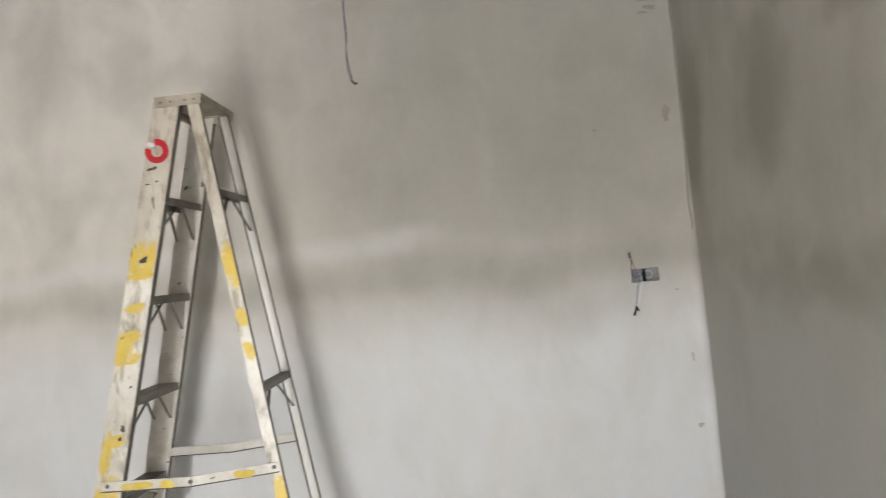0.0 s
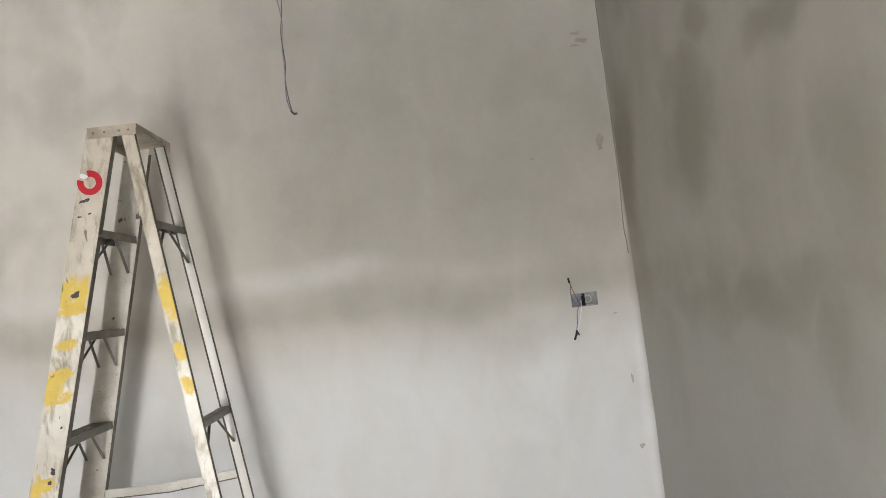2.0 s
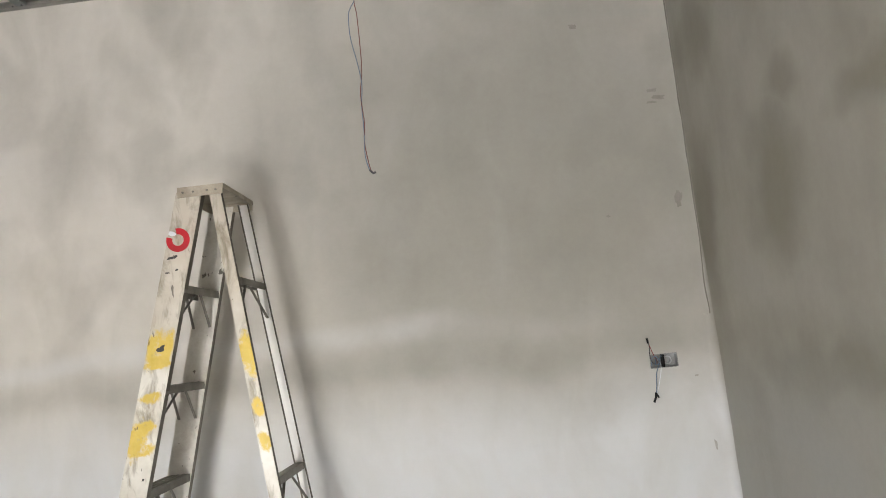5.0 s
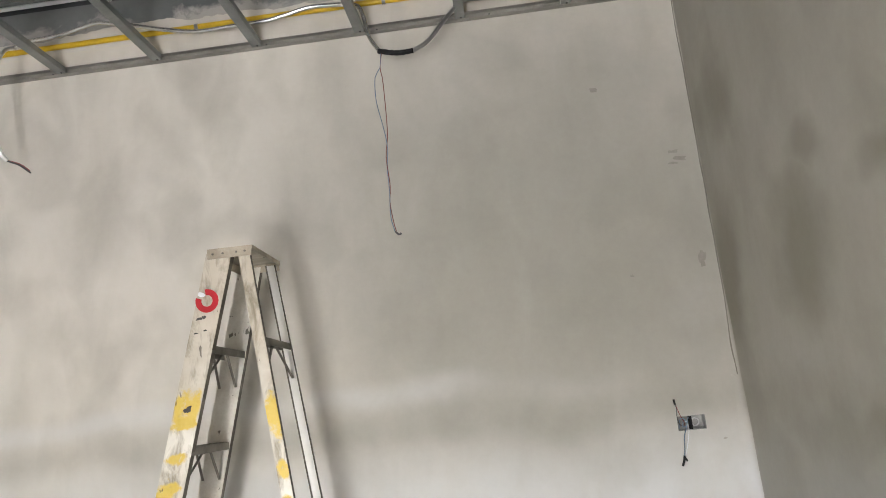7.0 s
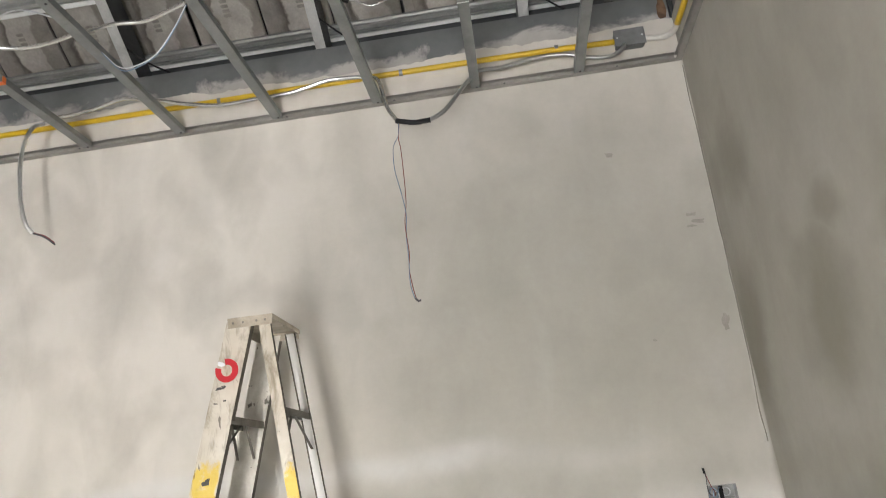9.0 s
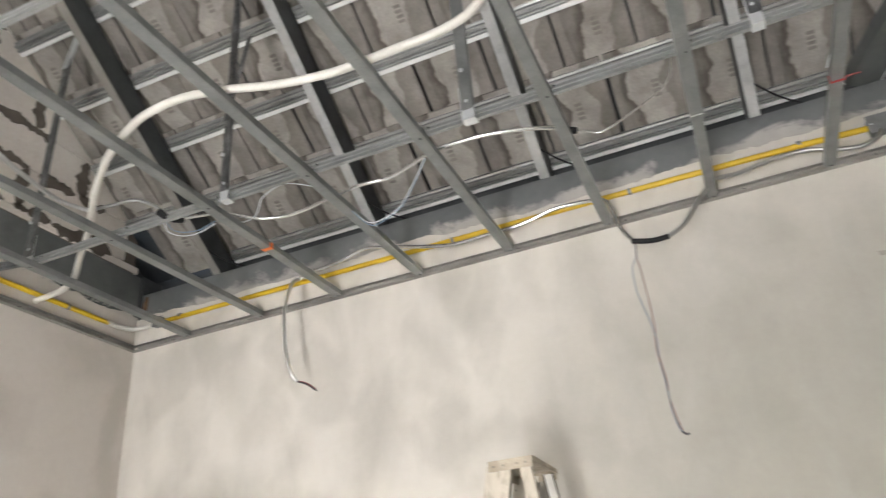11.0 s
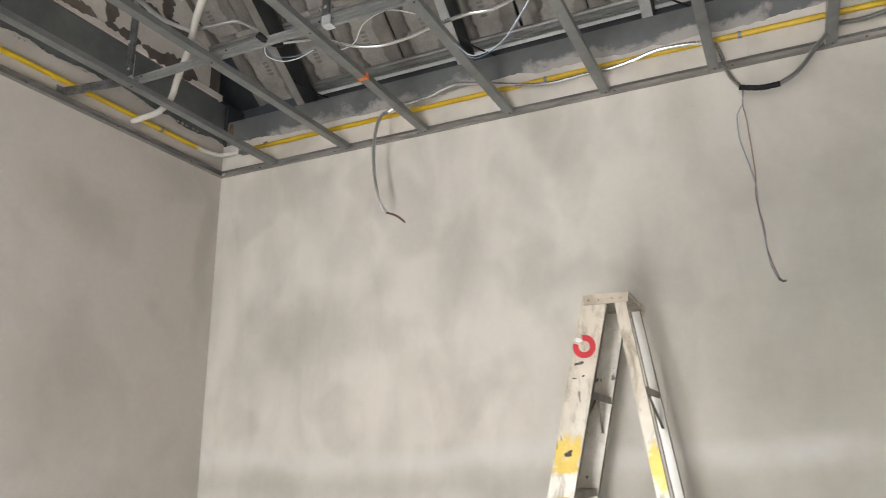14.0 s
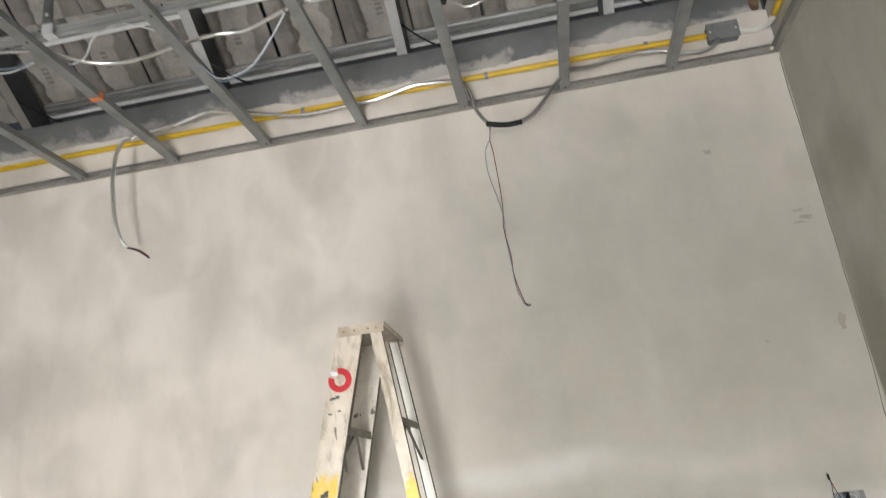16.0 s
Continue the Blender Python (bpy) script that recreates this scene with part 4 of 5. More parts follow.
part("thin_cable", tube([(-1.155, -0.61, 3.0), (-1.123, -0.592, 3.0), (-1.080, -0.572, 2.99), (-0.99, -0.60, 3.0), (-0.887, -0.668, 3.0), (-0.845, -0.715, 3.0), (-0.828, -0.76, 3.01), (-0.80, -0.9, 3.05), (-0.82, -1.1, 3.2)], 0.0032, 0.015, 8), M_CABLE, cable, "thin white cable", True)
loose = thing("loose_wires", "pale blue and white wires looping from a cable joint", "wire", "loose wires")
part("blue_wire", tube([(-1.634, -0.712, 2.998), (-1.70, -0.65, 2.970), (-1.773, -0.62, 2.905), (-1.852, -0.615, 2.870), (-1.901, -0.61, 2.877), (-1.95, -0.615, 2.931), (-1.998, -0.64, 2.998)], 0.0018, 0.012, 6), M_BLUE, loose, smooth=True)
part("white_wire", tube([(-1.636, -0.712, 2.998), (-1.715, -0.64, 2.965), (-1.785, -0.61, 2.912), (-1.855, -0.605, 2.886), (-1.91, -0.60, 2.894), (-1.955, -0.61, 2.94), (-2.0, -0.642, 2.998)], 0.0018, 0.012, 6), M_WIREW, loose, smooth=True)
loose = thing("loose_wires", "pale blue and white wires looping from a cable joint", "wire", "loose wires")
part("blue_wire", tube([(-2.595, -0.84, 3.0), (-2.585, -0.815, 2.965), (-2.557, -0.791, 2.955), (-2.505, -0.764, 2.962), (-2.432, -0.768, 2.975)], 0.0018, 0.01, 6), M_BLUE, loose, smooth=True)
part("white_wire", tube([(-2.59, -0.845, 3.0), (-2.60, -0.82, 2.96), (-2.565, -0.785, 2.945), (-2.515, -0.757, 2.955), (-2.44, -0.76, 2.97)], 0.0018, 0.01, 6), M_WIREW, loose, smooth=True)
part("thin_wire", tube([(-2.40, -0.70, 2.985), (-2.354, -0.678, 3.0), (-2.304, -0.702, 3.0), (-2.225, -0.779, 3.0), (-2.13, -0.815, 3.0), (-2.086, -0.801, 3.0), (-2.04, -0.755, 3.0)], 0.0024, 0.012, 6), M_WIREW, loose, smooth=True)

# bits of tape on the frame
bm = bmesh.new()
sweep(bm, u_profile(0.040, 0.024, 0.0015), (-2.370, -0.535, CEIL - 0.002), (-2.370, -0.552, CEIL - 0.002), (1, 0, 0), (0, 0, 1))
solid("orange_tape", bm, M_ORANGE, "scrap of orange tape round a furring channel", "tape")
bm = bmesh.new()
sweep(bm, u_profile(0.040, 0.026, 0.0015), (-0.392, -0.531, CEIL - 0.002), (-0.392, -0.539, CEIL - 0.002), (1, 0, 0), (0, 0, 1))
solid("red_tape", bm, M_REDT, "scrap of red tape round a furring channel", "tape")
solid("red_wire_scrap", tube([(-0.374, -0.535, CEIL + 0.006), (-0.352, -0.530, CEIL + 0.010), (-0.330, -0.540, CEIL + 0.002)], 0.003, 0.01, 6), M_RED, "short scrap of red wire on the ceiling frame", "wire")

# ---- switch box ----
x0, x1, z0, z1 = HOLE
sb = thing("switch_box", "recessed zinc switch box with loose wires, no plate", "switch box")
t = 0.002
part("back_box", boxes((x0, x1, 0.036, 0.038, z0, z1), (x0, x0 + t, -0.002, 0.036, z0, z1), (x1 - t, x1, -0.002, 0.036, z0, z1), (x0 + t, x1 - t, -0.002, 0.036, z0, z0 + t), (x0 + t, x1 - t, -0.002, 0.036, z1 - t, z1)), M_BOXZ, sb)
mid = (x0 + x1) / 2
part("divider", boxes((mid - 0.0022, mid + 0.0018, -0.003, 0.036, z0 + t, z1 - t)), M_TAPE, sb)
ring = bmesh.new()
for k in range(20):
    a0, a1 = 2 * math.pi * k / 20, 2 * math.pi * (k + 1) / 20
    cx, cz = (mid + x1) / 2 - 0.004, (z0 + z1) / 2
    q = [(cx + math.cos(a) * r, y, cz + math.sin(a) * r) for a, r, y in ((a0, 0.011, 0.030), (a1, 0.011, 0.030), (a1, 0.014, 0.030), (a0, 0.014, 0.030))]
    prism(ring, q, [(x, 0.036, z) for x, y, z in q])
part("knockout", ring, M_RIB, sb, "pale knockout ring")
part("red_wire", tube([(x0 + 0.03, 0.034, 1.38), (x0 + 0.022, 0.0, 1.395), (x0 + 0.012, -0.012, 1.412), (x0 + 0.004, -0.016, 1.436), (x0 + 0.001, -0.012, 1.452)], 0.0014, 0.006, 6), M_RED, sb, smooth=True)
part("black_wire", tube([(x0 + 0.02, 0.034, 1.38), (x0 + 0.004, -0.004, 1.392), (x0 - 0.001, -0.014, 1.415), (x0 + 0.001, -0.015, 1.44), (x0 - 0.003, -0.012, 1.470)], 0.0014, 0.006, 6), M_DKWIRE, sb, smooth=True)
part("wire_cap", tube([(x0 - 0.001, -0.013, 1.452), (x0 - 0.003, -0.012, 1.470)], 0.0034, 0.005, 8), M_TAPE, sb, "black wire cap", True)
part("grey_wire", tube([(x0 + 0.05, 0.034, 1.40), (x0 + 0.036, 0.0, 1.405), (x0 + 0.026, -0.012, 1.38), (x0 + 0.013, -0.016, 1.35), (x0 + 0.008, -0.014, 1.31), (x0 + 0.001, -0.012, 1.275)], 0.0016, 0.006, 6), M_BLUED, sb, smooth=True)
part("white_wire", tube([(x0 + 0.03, 0.034, 1.39), (x0 + 0.03, 0.0, 1.395), (x0 + 0.031, -0.014, 1.372), (x0 + 0.024, -0.016, 1.34), (x0 + 0.012, -0.013, 1.30), (x0 + 0.003, -0.012, 1.278)], 0.0014, 0.006, 6), M_WIREW, sb, smooth=True)
part("coiled_wire", tube([(x0 + 0.006, 0.02, 1.37), (x0 + 0.008, -0.006, 1.402), (x0 + 0.02, -0.01, 1.405), (x0 + 0.03, -0.008, 1.385), (x0 + 0.015, -0.006, 1.378), (x0 + 0.025, 0.02, 1.40)], 0.0014, 0.006, 6), M_BLUE, sb, smooth=True)
part("wire_nut", tube([(x0 + 0.004, -0.012, 1.288), (x0 + 0.001, -0.012, 1.274), (x0 - 0.007, -0.012, 1.256)], 0.0038, 0.005, 8), M_TAPE, sb, "black wire nut", True)
part("wire_nut", tube([(x0 + 0.003, -0.012, 1.286), (x0 + 0.011, -0.012, 1.270)], 0.0028, 0.005, 8), M_TAPE, sb, "black wire nut", True)

# ---- stepladder ----
LX, LY, LTOP = -1.525, -0.411, 2.035
ladder = thing("stepladder", "tall worn aluminium stepladder splashed with yellow paint", "stepladder", m=pose(LX, LY, 0, 0, 0, 0.6))
A0, K, VF, SF, WF, VR, SR, WR = 0.130, 0.0247, -0.030, 0.2365, 0.0762, 0.037, 0.1402, 0.033


def rail_at(z, side, rear):
    d = LTOP - z
    return Vector((VR + SR * d if rear else VF - SF * d, side * (A0 + K * d), z))


for side in (-1, 1):
    for rear in (False, True):
        w, f, t = (WR, 0.010 if side > 0 else 0.018, 0.003) if rear else (WF, 0.026, 0.003)
        s = -1 if rear and side > 0 else 1
        z0, z1 = rail_at(0.03, side, rear), rail_at(LTOP - 0.012, side, rear)
        bm = bmesh.new()
        sweep(bm, [(-w / 2, 0), (w / 2, 0), (w / 2, s * t), (-w / 2, s * t)], z0, z1, (1, 0, 0), (0, 1, 0))
        rail = part("rear_rail" if rear else "front_rail", bm, (M_ALUW if rear else M_ALU) if side > 0 else M_RAILR if rear else M_RAILF, ladder)
        # turned-in edges, darker than the rail's face
        for e in (-1, 1):
            bm = bmesh.new()
            sweep(bm, [(e * w / 2, s * t), (e * (w / 2 - t), s * t), (e * (w / 2 - t), s * f), (e * w / 2, s * f)], z0, z1, (1, 0, 0), (0, 1, 0))
            part("flange", bm, M_EDGE, rail, "dark turned-in edge")
        q = rail_at(0.0, side, rear)
        part("foot", soft(boxes((q.x - w / 2 - 0.004, q.x + w / 2 + 0.004, q.y - (f if s < 0 else 0) - 0.004, q.y + (f if s > 0 else 0) + 0.004, 0, 0.06)), 0.004), M_TAPE, ladder, "black rubber foot")
# top cap: a plate with turned-down edges
cap = boxes((-0.066, 0.068, -0.136, 0.136, LTOP - 0.004, LTOP), (-0.066, -0.063, -0.136, 0.136, LTOP - 0.030, LTOP - 0.004), (0.065, 0.068, -0.136, 0.136, LTOP - 0.014, LTOP - 0.004), (-0.063, 0.065, -0.136, -0.133, LTOP - 0.030, LTOP - 0.004), (-0.063, 0.065, 0.133, 0.136, LTOP - 0.030, LTOP - 0.004))
part("top_cap", cap, M_CAP, ladder, "stained top plate")
for v in (-0.05, -0.02, 0.02, 0.045):
    part("rivet", disc(bmesh.new(), (v, -0.136, LTOP - 0.016), (0, -1, 0), 0.0035, 0.002), M_STEP, ladder)


def slat(z, rear, depth, thick):
    a, b = rail_at(z, -1, rear), rail_at(z, 1, rear)
    t = 0.003
    bm = boxes((a.x - depth / 2, a.x + depth / 2, a.y + t, b.y - t, z - 0.003, z), (a.x - depth / 2, a.x - depth / 2 + 0.003, a.y + t, b.y - t, z - thick, z - 0.003), (a.x + depth / 2 - 0.003, a.x + depth / 2, a.y + t, b.y - t, z - thick, z - 0.003))
    st = part("rear_rung" if rear else "step", bm, M_STEP, ladder, "grimy ribbed tread")
    for k in range(3 if not rear else 0):
        v = a.x - depth / 2 + 0.016 + k * (depth - 0.032) / 2
        box_ = boxes((v - 0.003, v + 0.003, a.y + 0.01, b.y - 0.01, z, z + 0.002))
        part("tread_ridge", box_, M_STEP, st)
    # thin struts from the tread down to the rails
    for s, e in ((-1, a), (1, b)):
        for v in ((-depth * 0.3, depth * 0.3) if not rear else (0.0,)):
            o = rail_at(z - 0.11, s, rear)
            p0 = Vector((a.x + v, e.y - s * 0.125, z - 0.012))
            p1 = Vector((o.x + (WF / 2 - 0.012 if not rear else 0) * (1 if v >= 0 else -1), o.y - s * 0.006, z - 0.11))
            bm = bmesh.new()
            sweep(bm, [(-0.004, -0.001), (0.004, -0.001), (0.004, 0.001), (-0.004, 0.001)], p0, p1, (1, 0, 0), (0, 1, 0))
            part("strut", bm, M_STEP, ladder, "thin steel strut")


for i in range(6):
    slat(1.757 - 0.2755 * i, False, 0.070, 0.022)
for z in (1.766, 1.208, 0.65):
    slat(z, True, 0.028, 0.020)
# folding spreaders, one a side
for side in (-1, 1):
    zf, zr = (0.978, 0.991) if side < 0 else (0.988, 1.003)
    a, b = rail_at(zf, side, False), rail_at(zr, side, True)
    y = side * 0.004
    m_ = a.lerp(b, 0.5) + Vector((0, y, -0.012))
    h = 0.0125
    for p, q in ((a + Vector((-0.02, y, 0)), m_), (m_, b + Vector((0.012, y, 0)))):
        bm = bmesh.new()
        sweep(bm, [(-0.0015, -h), (0.0015, -h), (0.0015, h), (-0.0015, h)], p + Vector((0, side * (0.002 if q == m_ else 0.0), 0)), q + Vector((0, side * (0.002 if q == m_ else 0.0), 0)), (0, 1, 0), (0, 0, 1))
        link = part("spreader_link", bm, M_ALU, ladder, "hinged flat spreader link")
        bm = bmesh.new()
        off = Vector((0, side * (0.002 if q == m_ else 0.0), 0))
        sweep(bm, [(-0.004, -h - 0.003), (0.004, -h - 0.003), (0.004, -h), (-0.004, -h)], p + off, q + off, (0, 1, 0), (0, 0, 1))
        part("turned_edge", bm, M_EDGE, link, "dark turned edge")
    bm = bmesh.new()
    for q in (a, m_, b):
        disc(bm, q + Vector((0, side * 0.006, 0)), (0, side, 0), 0.006, 0.004)
    part("spreader_rivets", bm, M_EDGE, ladder, "steel pivot rivets")

rng = random.Random(7)


def smear(z, off, a, b, material, name, label, side=-1, rear=False, rough=0.35):
    """A patch of paint or dirt on the outer face of a rail."""
    c = rail_at(z, side, rear)
    lean = Vector((-(SR if rear else -SF), side * -K, 1)).normalized()
    bm = blot(bmesh.new(), c + Vector((off, side * 0.0004, 0)), (1, 0, 0), lean, a, b, (0, side, 0), 0.0006, rng, rough)
    part(name, bm, material, ladder, label)


W2 = WF / 2
for z, off, a, b in ((1.835, -0.02, 0.008, 0.004), (1.838, -0.004, 0.005, 0.005), (1.80, 0.006, 0.005, 0.002), (1.795, -0.02, 0.006, 0.002), (1.585, 0.0, 0.009, 0.009), (1.13, 0.014, 0.006, 0.008), (1.10, 0.012, 0.004, 0.006), (1.24, 0.02, 0.003, 0.003)):
    smear(z, off, a, b, M_BLACK, "grime_spot", "black grime", rough=0.6)
for k, (a, b) in enumerate(((0.18, 0.10), (0.36, 0.05), (0.82, 0.07))):
    p0, p1 = rail_at(0.975, -1, False), rail_at(0.988, -1, True)
    c = p0.lerp(p1, a) + Vector((0, -0.0085, -0.012 * (1 - abs(2 * a - 1))))
    part("paint_smear", blot(bmesh.new(), c, (1, 0, 0), (0, 0, 1), b * 0.42, 0.0105, (0, -1, 0), 0.0008, rng, 0.15), M_PAINTY, ladder, "dried yellow paint")
# round red sticker, its upper side torn away
c = rail_at(1.885, -1, False) + Vector((-0.006, -0.0006, 0))
bm = bmesh.new()
N = 40
for k in range(N):
    a0, a1 = (radians(-200 + 300 * (k + j) / N) for j in (0, 1))
    q = [c + Vector((math.cos(a) * r, 0, math.sin(a) * r)) for a, r in ((a0, 0.0165), (a1, 0.0165), (a1, 0.034), (a0, 0.034))]
    prism(bm, q, [v + Vector((0, -0.0006, 0)) for v in q])
part("sticker_ring", bm, M_PAINTR, ladder, "round red sticker, torn at the top")
bm = blot(bmesh.new(), c + Vector((-0.016, -0.0008, 0.020)), Vector((1, 0, -0.4)).normalized(), Vector((0.4, 0, 1)).normalized(), 0.011, 0.006, (0, -1, 0), 0.0006, rng, 0.3)
part("torn_paper", bm, M_WIREW, ladder, "white torn paper")

# ---- small marks on the plaster ----
rng = random.Random(3)
for x, z, a, b in ((-0.335, 2.60, 0.014, 0.008), (-0.09, 2.33, 0.016, 0.006), (-0.07, 2.30, 0.02, 0.008), (-0.10, 2.285, 0.015, 0.004), (-0.052, 1.93, 0.012, 0.025), (-0.05, 1.10, 0.004, 0.014), (-0.045, 0.868, 0.008, 0.008), (-0.08, 1.33, 0.006, 0.003), (-0.30, 1.90, 0.006, 0.004), (-0.02, 1.53, 0.01, 0.004)):
    solid("plaster_mark", blot(bmesh.new(), (x, -0.0004, z), (1, 0, 0), (0, 0, 1), a, b, (0, -1, 0), 0.001, rng, 0.5), M_SMUDGE if z < 1.6 else M_SCUFF, "small scuffed mark on the plaster", "wall mark", "plaster marks")
# the plaster runs round the corner in a soft, wavering hollow
def hollow(z):
    """Radius of the rounded plaster in the corner at height z."""
    r = 0.007 + 0.022 / (1 + math.exp((z - 1.50) * 18)) + 0.010 * math.exp(-((z - 1.75) / 0.15) ** 2) + 0.012 * noise.noise((0.0, 0.3, z * 3.1)) + 0.006 * noise.noise((0.0, 1.3, z * 9.0))
    return max(r, 0.005)


bm = bmesh.new()
rows = []
for i in range(60):
    z = 0.0 + 2.94 * i / 59
    r = hollow(z)
    rows.append([bm.verts.new((-r + r * math.sin(a), -r + r * math.cos(a), z)) for a in (math.pi / 2 * k / 6 for k in range(7))])
for a, b in zip(rows, rows[1:]):
    for k in range(6):
        bm.faces.new((a[k], a[k + 1], b[k + 1], b[k]))
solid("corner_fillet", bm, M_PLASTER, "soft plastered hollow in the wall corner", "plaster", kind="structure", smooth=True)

# hairline crack that runs down the corner above the paler lower plaster
bm = bmesh.new()
rows = []
for i in range(90):
    z = 1.53 + 1.39 * i / 89
    w = 0.0016 + 0.0014 * abs(noise.noise((0.0, 7.3, z * 9.0)))
    r = hollow(z)
    way = radians(38 + 26 * noise.noise((0.0, 5.1, z * 7.0)))
    c = Vector((-r + r * math.sin(way), -r + r * math.cos(way), z))
    across, out = Vector((math.cos(way), -math.sin(way), 0)), Vector((-math.sin(way), -math.cos(way), 0))
    rows.append([bm.verts.new(c + across * a + out * b) for a, b in ((-w, -0.001), (-w, 0.001), (w, 0.001), (w, -0.001))])
for a, b in zip(rows, rows[1:]):
    for k in range(4):
        bm.faces.new((a[k], a[(k + 1) % 4], b[(k + 1) % 4], b[k]))
bm.faces.new(rows[0])
bm.faces.new(rows[-1][::-1])
solid("corner_crack", bm, M_CRACK, "dark hairline crack down the plastered corner", "crack", kind="structure")

# ---- block gable above the beam ----
rng = random.Random(11)
gable = tagged(new("wall_gable_west"), "pale block gable with smeared brown mortar joints", "wall", kind="structure")
core = bmesh.new()
poly = clip_poly([(FRONT, 3.356), (-0.05, 3.356), (-0.05, 7.0), (FRONT, 7.0)], lambda p: p[1] - roof_z(p[0], 3.50))
prism(core, [(WEST - 0.14, y, z) for y, z in poly], [(WEST - 0.012, y, z) for y, z in poly])
part("mortar_core", core, M_MORTAR, gable, "brown mortar between the blocks")
# added board that stops sky light leaking in at the gable end
void = clip_poly([(-0.05, 3.356), (0.19, 3.356), (0.19, 7.0), (-0.05, 7.0)], lambda p: p[1] - roof_z(p[0], 3.50))
part("end_board", prism(bmesh.new(), [(WEST - 0.14, y, z) for y, z in void], [(WEST - 0.10, y, z) for y, z in void]), M_JOISTD, gable, "added dark board keeping sky light out of the gable end")
for row in range(11):
    za, zb = 3.358 if row == 0 else 3.395 + 0.205 * (row - 1) + 0.0025, 3.388 if row == 0 else 3.395 + 0.205 * row - 0.0025
    y = 0.22 - (0.30 if row % 2 else 0.0) - 0.05
    while y > -2.9:
        e = min(y, -0.035)
        quad = [(y - 0.596, za), (e, za), (e, zb), (y - 0.596, zb)]
        q = clip_poly(quad, lambda p: p[1] - roof_z(p[0], 3.525) - 0.02 * noise.noise((p[0] * 7, p[1] * 5, 0.4)))
        if len(q) >= 3 and max(p[1] for p in q) - min(p[1] for p in q) > 0.01:
            b = bmesh.new()
            j = rng.uniform(-0.002, 0.002)
            prism(b, [(WEST - 0.05, a, c) for a, c in q], [(WEST + j, a, c) for a, c in q])
            part("block", b, M_BLOCK, gable)
        y -= 0.60
# mortar squeezed out over the joints, in ragged smears


def smear_strip(a0, a1, mid, wide, upright, seed):
    """A ragged strip of mortar from a0 to a1 along a joint at mid, clear of the roof."""
    n = max(4, int((a1 - a0) / 0.011))
    side = ([], [])
    for i in range(n + 1):
        a = a0 + (a1 - a0) * i / n
        taper = min(1.0, 0.25 + 5.0 * min(i, n - i) / n)
        for k, sgn in ((0, 1), (1, -1)):
            w = wide * taper * (0.75 + 1.3 * abs(noise.noise((a * 9, seed * 3.7 + k, 0.5))) + 1.1 * noise.noise((a * 38, seed * 1.9, k + 0.2)))
            w += wide * 1.3 * max(0.0, noise.noise((a * 5.0, k * 7.0, seed * 2.3)) - 0.12)
            side[k].append((a + 0.004 * noise.noise((a * 60, k, seed)), mid + sgn * max(0.004, w)))
    ring = side[0] + side[1][::-1]
    if upright:
        ring = [(z, a) for a, z in ring]
    if max(z - roof_z(y, 3.49) for y, z in ring) > 0 or max(y for y, z in ring) > 0.0:
        return
    t = 0.004 + 0.004 * abs(noise.noise((seed, 1.0, 2.0)))
    b = bmesh.new()
    prism(b, [(WEST - 0.004, y, z) for y, z in ring], [(WEST + t, y, z) for y, z in ring])
    part("mortar_smear", b, M_MORTAR, gable)


seed = 0
for row in range(8):
    z = 3.395 + 0.205 * row
    y = -2.6
    while y < 0.0:
        ln = rng.uniform(0.14, 0.42)
        seed += 1
        smear_strip(y, y + ln, z + rng.uniform(-0.006, 0.006), rng.uniform(0.014, 0.034), False, seed)
        y += ln + rng.uniform(0.0, 0.06)
    y = 0.17 - (0.30 if (row + 1) % 2 else 0.0)
    while y > -2.6:
        seed += 1
        if rng.random() < 0.85:
            smear_strip(z + rng.uniform(-0.01, 0.03), z + rng.uniform(0.15, 0.20), y + rng.uniform(-0.01, 0.01), rng.uniform(0.018, 0.036), True, seed)
        y -= 0.60
        if rng.random() < 0.4:
            seed += 1
            smear_strip(z + 0.02, z + rng.uniform(0.08, 0.16), y + 0.3, rng.uniform(0.012, 0.02), True, seed)

# crumbs of mortar left on the top edge of the plaster
crumb = bmesh.new()
for i in range(110):
    y = -rng.uniform(0.05, 2.6)
    r = rng.uniform(0.003, 0.009)
    m = Matrix.Translation((WEST - 0.004, y, 3.125 + 0.02 * noise.noise((y * 3, 1, 2)))) @ Euler((rng.random() * 3, rng.random() * 3, 0)).to_matrix().to_4x4()
    bmesh.ops.create_icosphere(crumb, subdivisions=1, radius=r, matrix=m)
solid("mortar_crumbs", crumb, M_SMEARP, "pale crumbs of mortar along the beam edge", "rubble", kind="stuff")

# ---- roof tiles ----
tiles = tagged(new("roof_tiles"), "undersides of stained grey concrete roof tiles on battens", "roof", kind="structure")
TW = 0.30
PROF = [(0.0, 0.010), (0.006, 0.0), (0.040, 0.001), (0.056, 0.008), (0.075, 0.009), (0.092, 0.001), (0.18, 0.0), (0.285, 0.0), (0.292, 0.004)]


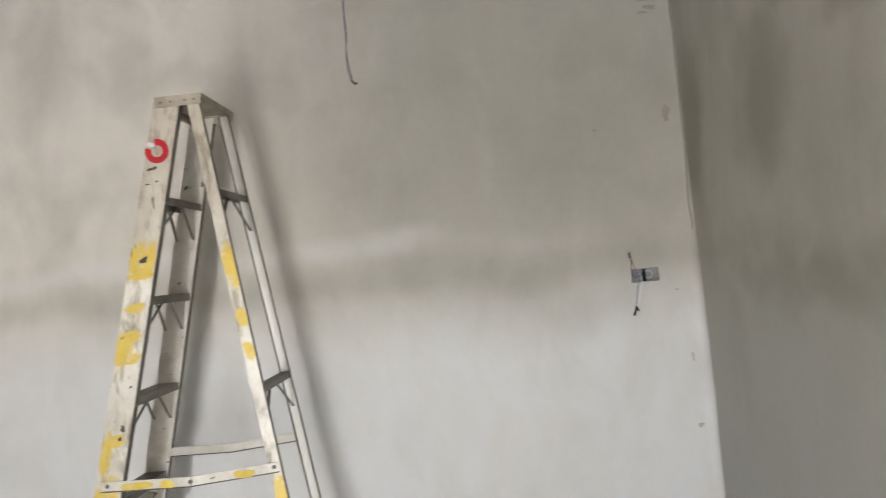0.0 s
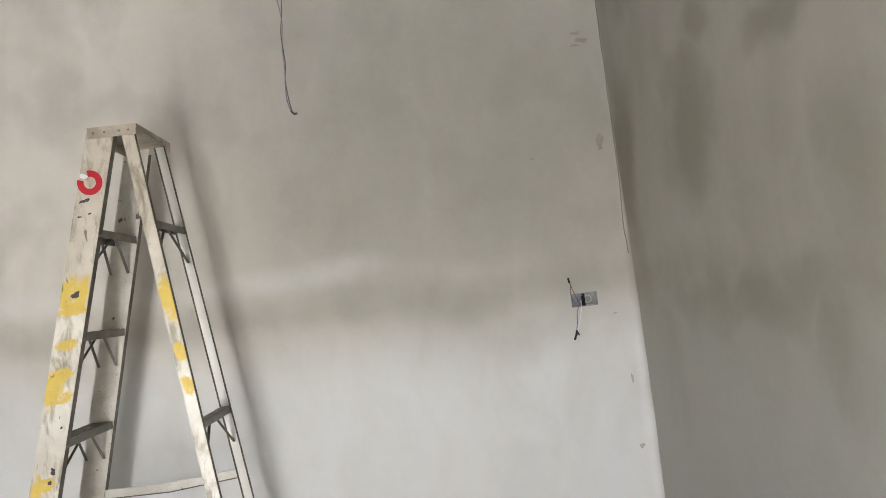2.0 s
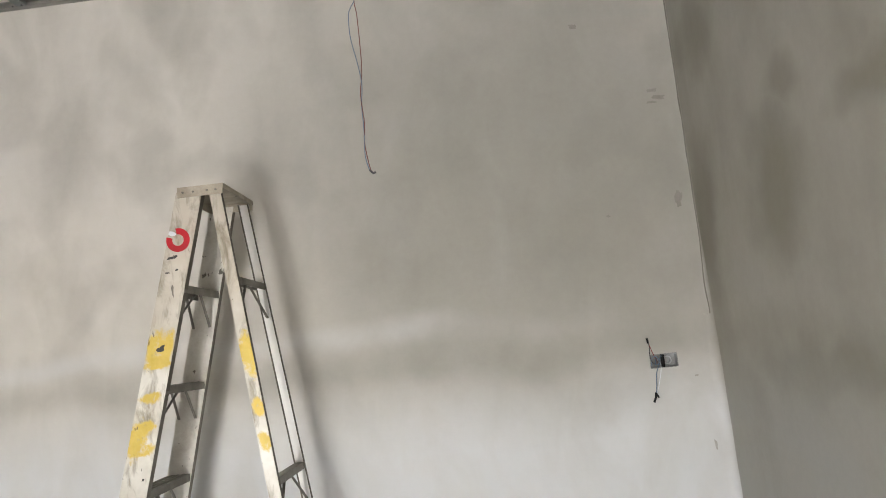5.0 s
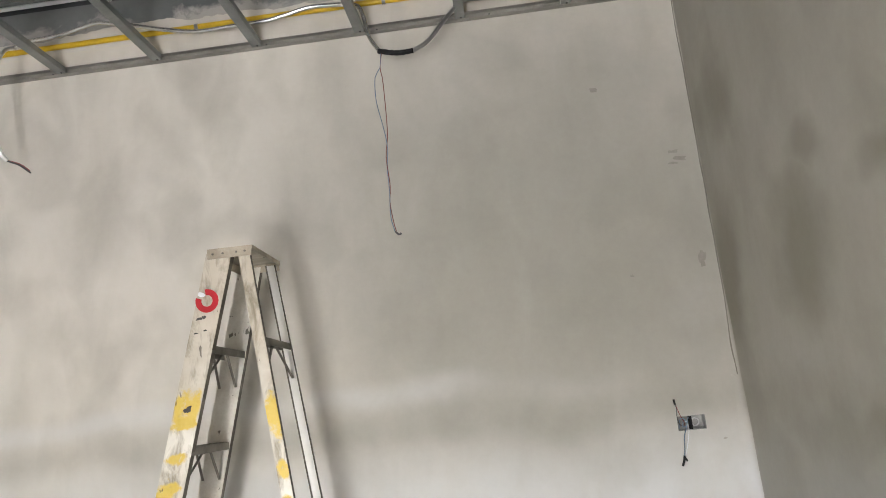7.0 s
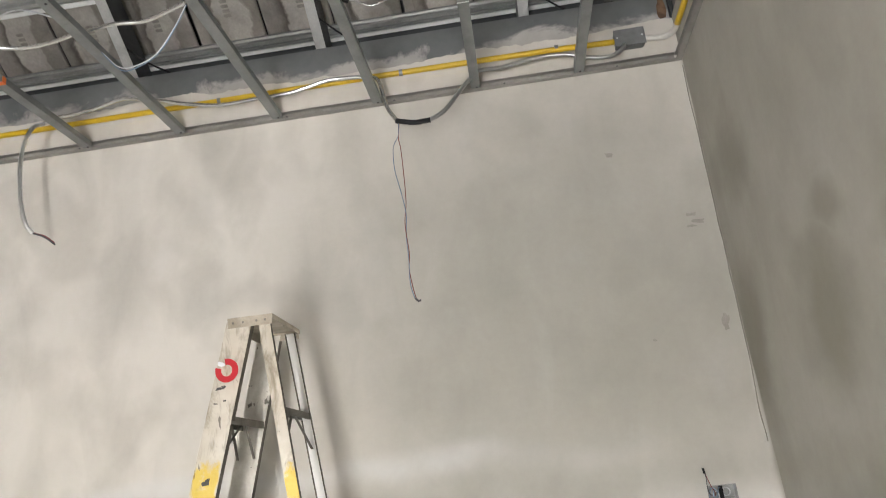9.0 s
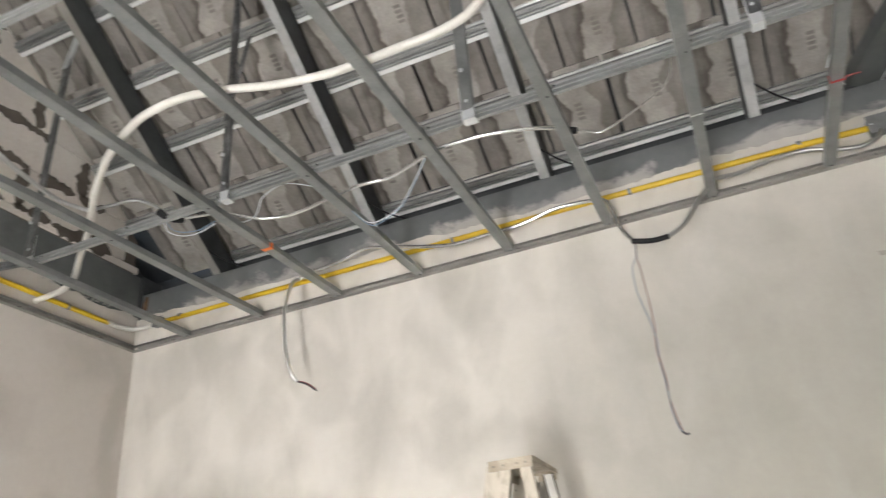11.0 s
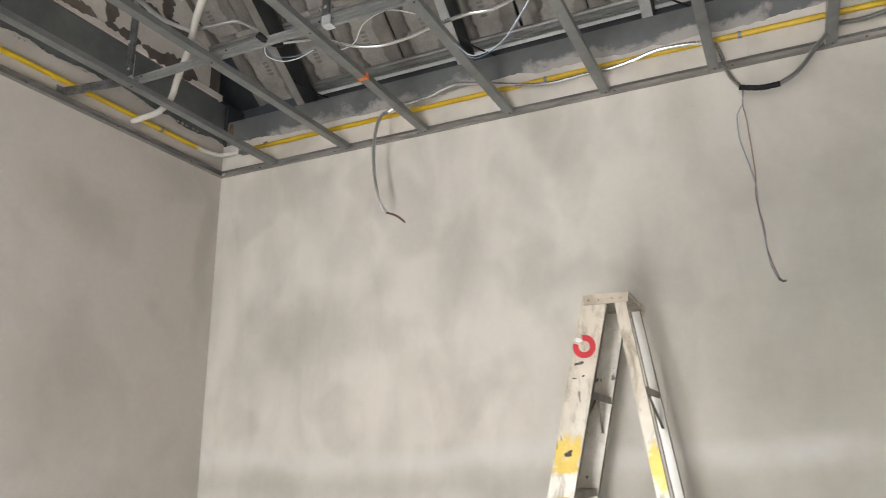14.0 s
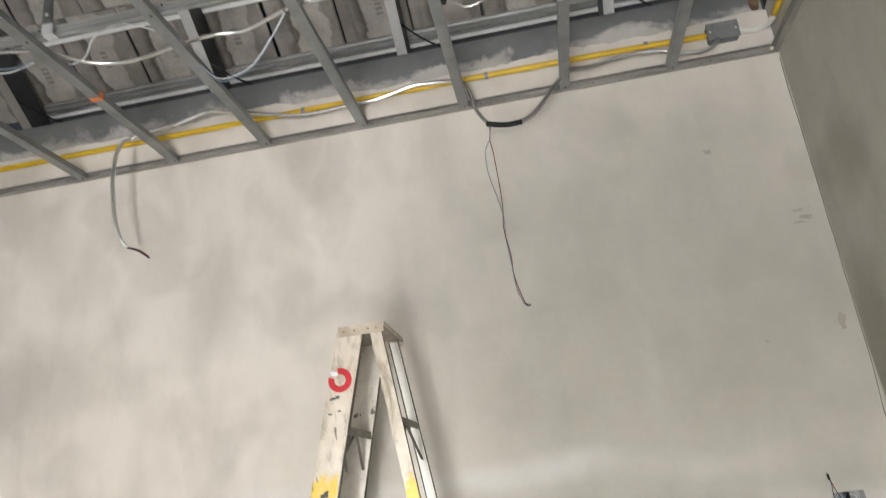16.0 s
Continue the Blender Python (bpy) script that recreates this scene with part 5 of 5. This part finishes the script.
def tile_mesh(seed):
    """One tile, seen from below: flat pan, wavering side roll, thick lower edge."""
    r = random.Random(seed)
    bm = bmesh.new()
    length, n = 0.40, 6
    under, over = [], []
    for i in range(n + 1):
        s = length * i / n
        wob = 0.012 * math.sin(s * 13 + seed) * (1 - i / n)
        under.append([bm.verts.new((a + (wob if 2 <= k <= 5 else 0), -s, h)) for k, (a, h) in enumerate(PROF)])
        over.append([bm.verts.new((a, -s, h + 0.012)) for k, (a, h) in enumerate(PROF)])
    m = len(PROF)
    for i in range(n):
        for k in range(m - 1):
            bm.faces.new((under[i][k], under[i][k + 1], under[i + 1][k + 1], under[i + 1][k]))
            bm.faces.new((over[i][k], over[i + 1][k], over[i + 1][k + 1], over[i][k + 1]))
        bm.faces.new((under[i][0], under[i + 1][0], over[i + 1][0], over[i][0]))
        bm.faces.new((under[i][-1], over[i][-1], over[i + 1][-1], under[i + 1][-1]))
    for i in (0, n):
        for k in range(m - 1):
            bm.faces.new((under[i][k], over[i][k], over[i][k + 1], under[i][k + 1]))
    bmesh.ops.recalc_face_normals(bm, faces=bm.faces)
    me = bpy.data.meshes.new("roof_tile")
    bm.to_mesh(me)
    bm.free()
    me.materials.append(M_TILE)
    return me


def stamp_mesh():
    """An unreadable stamp: four short bars."""
    bm = boxes(*[(-0.010, 0.010, -0.03 + 0.0165 * k, -0.03 + 0.0165 * k + 0.0105, -0.0012, 0.0) for k in range(4)])
    for k in range(4):
        box(bm, -0.012, -0.004 if k % 2 else 0.002, -0.027 + 0.0165 * k, -0.0235 + 0.0165 * k, -0.0016, -0.0004)
    me = bpy.data.meshes.new("stamp")
    bm.to_mesh(me)
    bm.free()
    me.materials.append(M_INK)
    return me


SHAPES = [tile_mesh(s) for s in range(5)]
STAMP = stamp_mesh()
rng = random.Random(5)
pitch = math.degrees(math.atan(ROOF_S))
for row, y in enumerate(battens[:-1]):
    shift = 0.15 if row % 2 else 0.0
    for col in range(13):
        x = WEST - 0.22 + shift + TW * col
        if row == 0 and x < -3.5:
            continue
        ob = new("roof_tile", SHAPES[rng.randrange(5)])
        ob.parent = tiles
        yy = y + 0.045
        ob.matrix_basis = pose(x + rng.uniform(-0.004, 0.004), yy, roof_z(yy, 3.512) + rng.uniform(0, 0.003), -pitch + 2.2, 0, rng.uniform(-0.4, 0.4))
        st = new("stamp", STAMP)
        st.parent = ob
        st.matrix_basis = pose(0.165 + rng.uniform(-0.012, 0.012), -0.19 + rng.uniform(-0.012, 0.012), -0.0004) @ Matrix.Diagonal((1.4, 1.25, 1, 1))
# outer skin over the tiles and the roof's far slope, added against sky light
skin = bmesh.new()
for y0, y1, f in ((0.5, RIDGE, lambda y: roof_z(y, 3.60)), (RIDGE, FRONT - 0.4, lambda y: roof_z(2 * RIDGE - y, 3.60))):
    prism(skin, [(WEST - 0.4, y0, f(y0)), (EAST + 0.4, y0, f(y0)), (EAST + 0.4, y1, f(y1)), (WEST - 0.4, y1, f(y1))], [(WEST - 0.4, y0, f(y0) + 0.03), (EAST + 0.4, y0, f(y0) + 0.03), (EAST + 0.4, y1, f(y1) + 0.03), (WEST - 0.4, y1, f(y1) + 0.03)])
solid("ceiling", skin, M_JOISTD, "added dark skin over the tiles, keeping the sky out", "roof", kind="structure")
# added boards that stop sky light leaking in over the wall top
solid("eaves_board", boxes((WEST - 0.42, EAST + 0.42, 0.22, 0.26, 3.0, 3.52), (WEST - 0.42, WEST - 0.205, -0.3, 0.218, 3.0, 3.62), (EAST + 0.205, EAST + 0.42, -0.3, 0.218, 3.0, 3.62)), M_JOISTD, "added dark boards keeping sky light out of the wall top", "board", kind="structure")
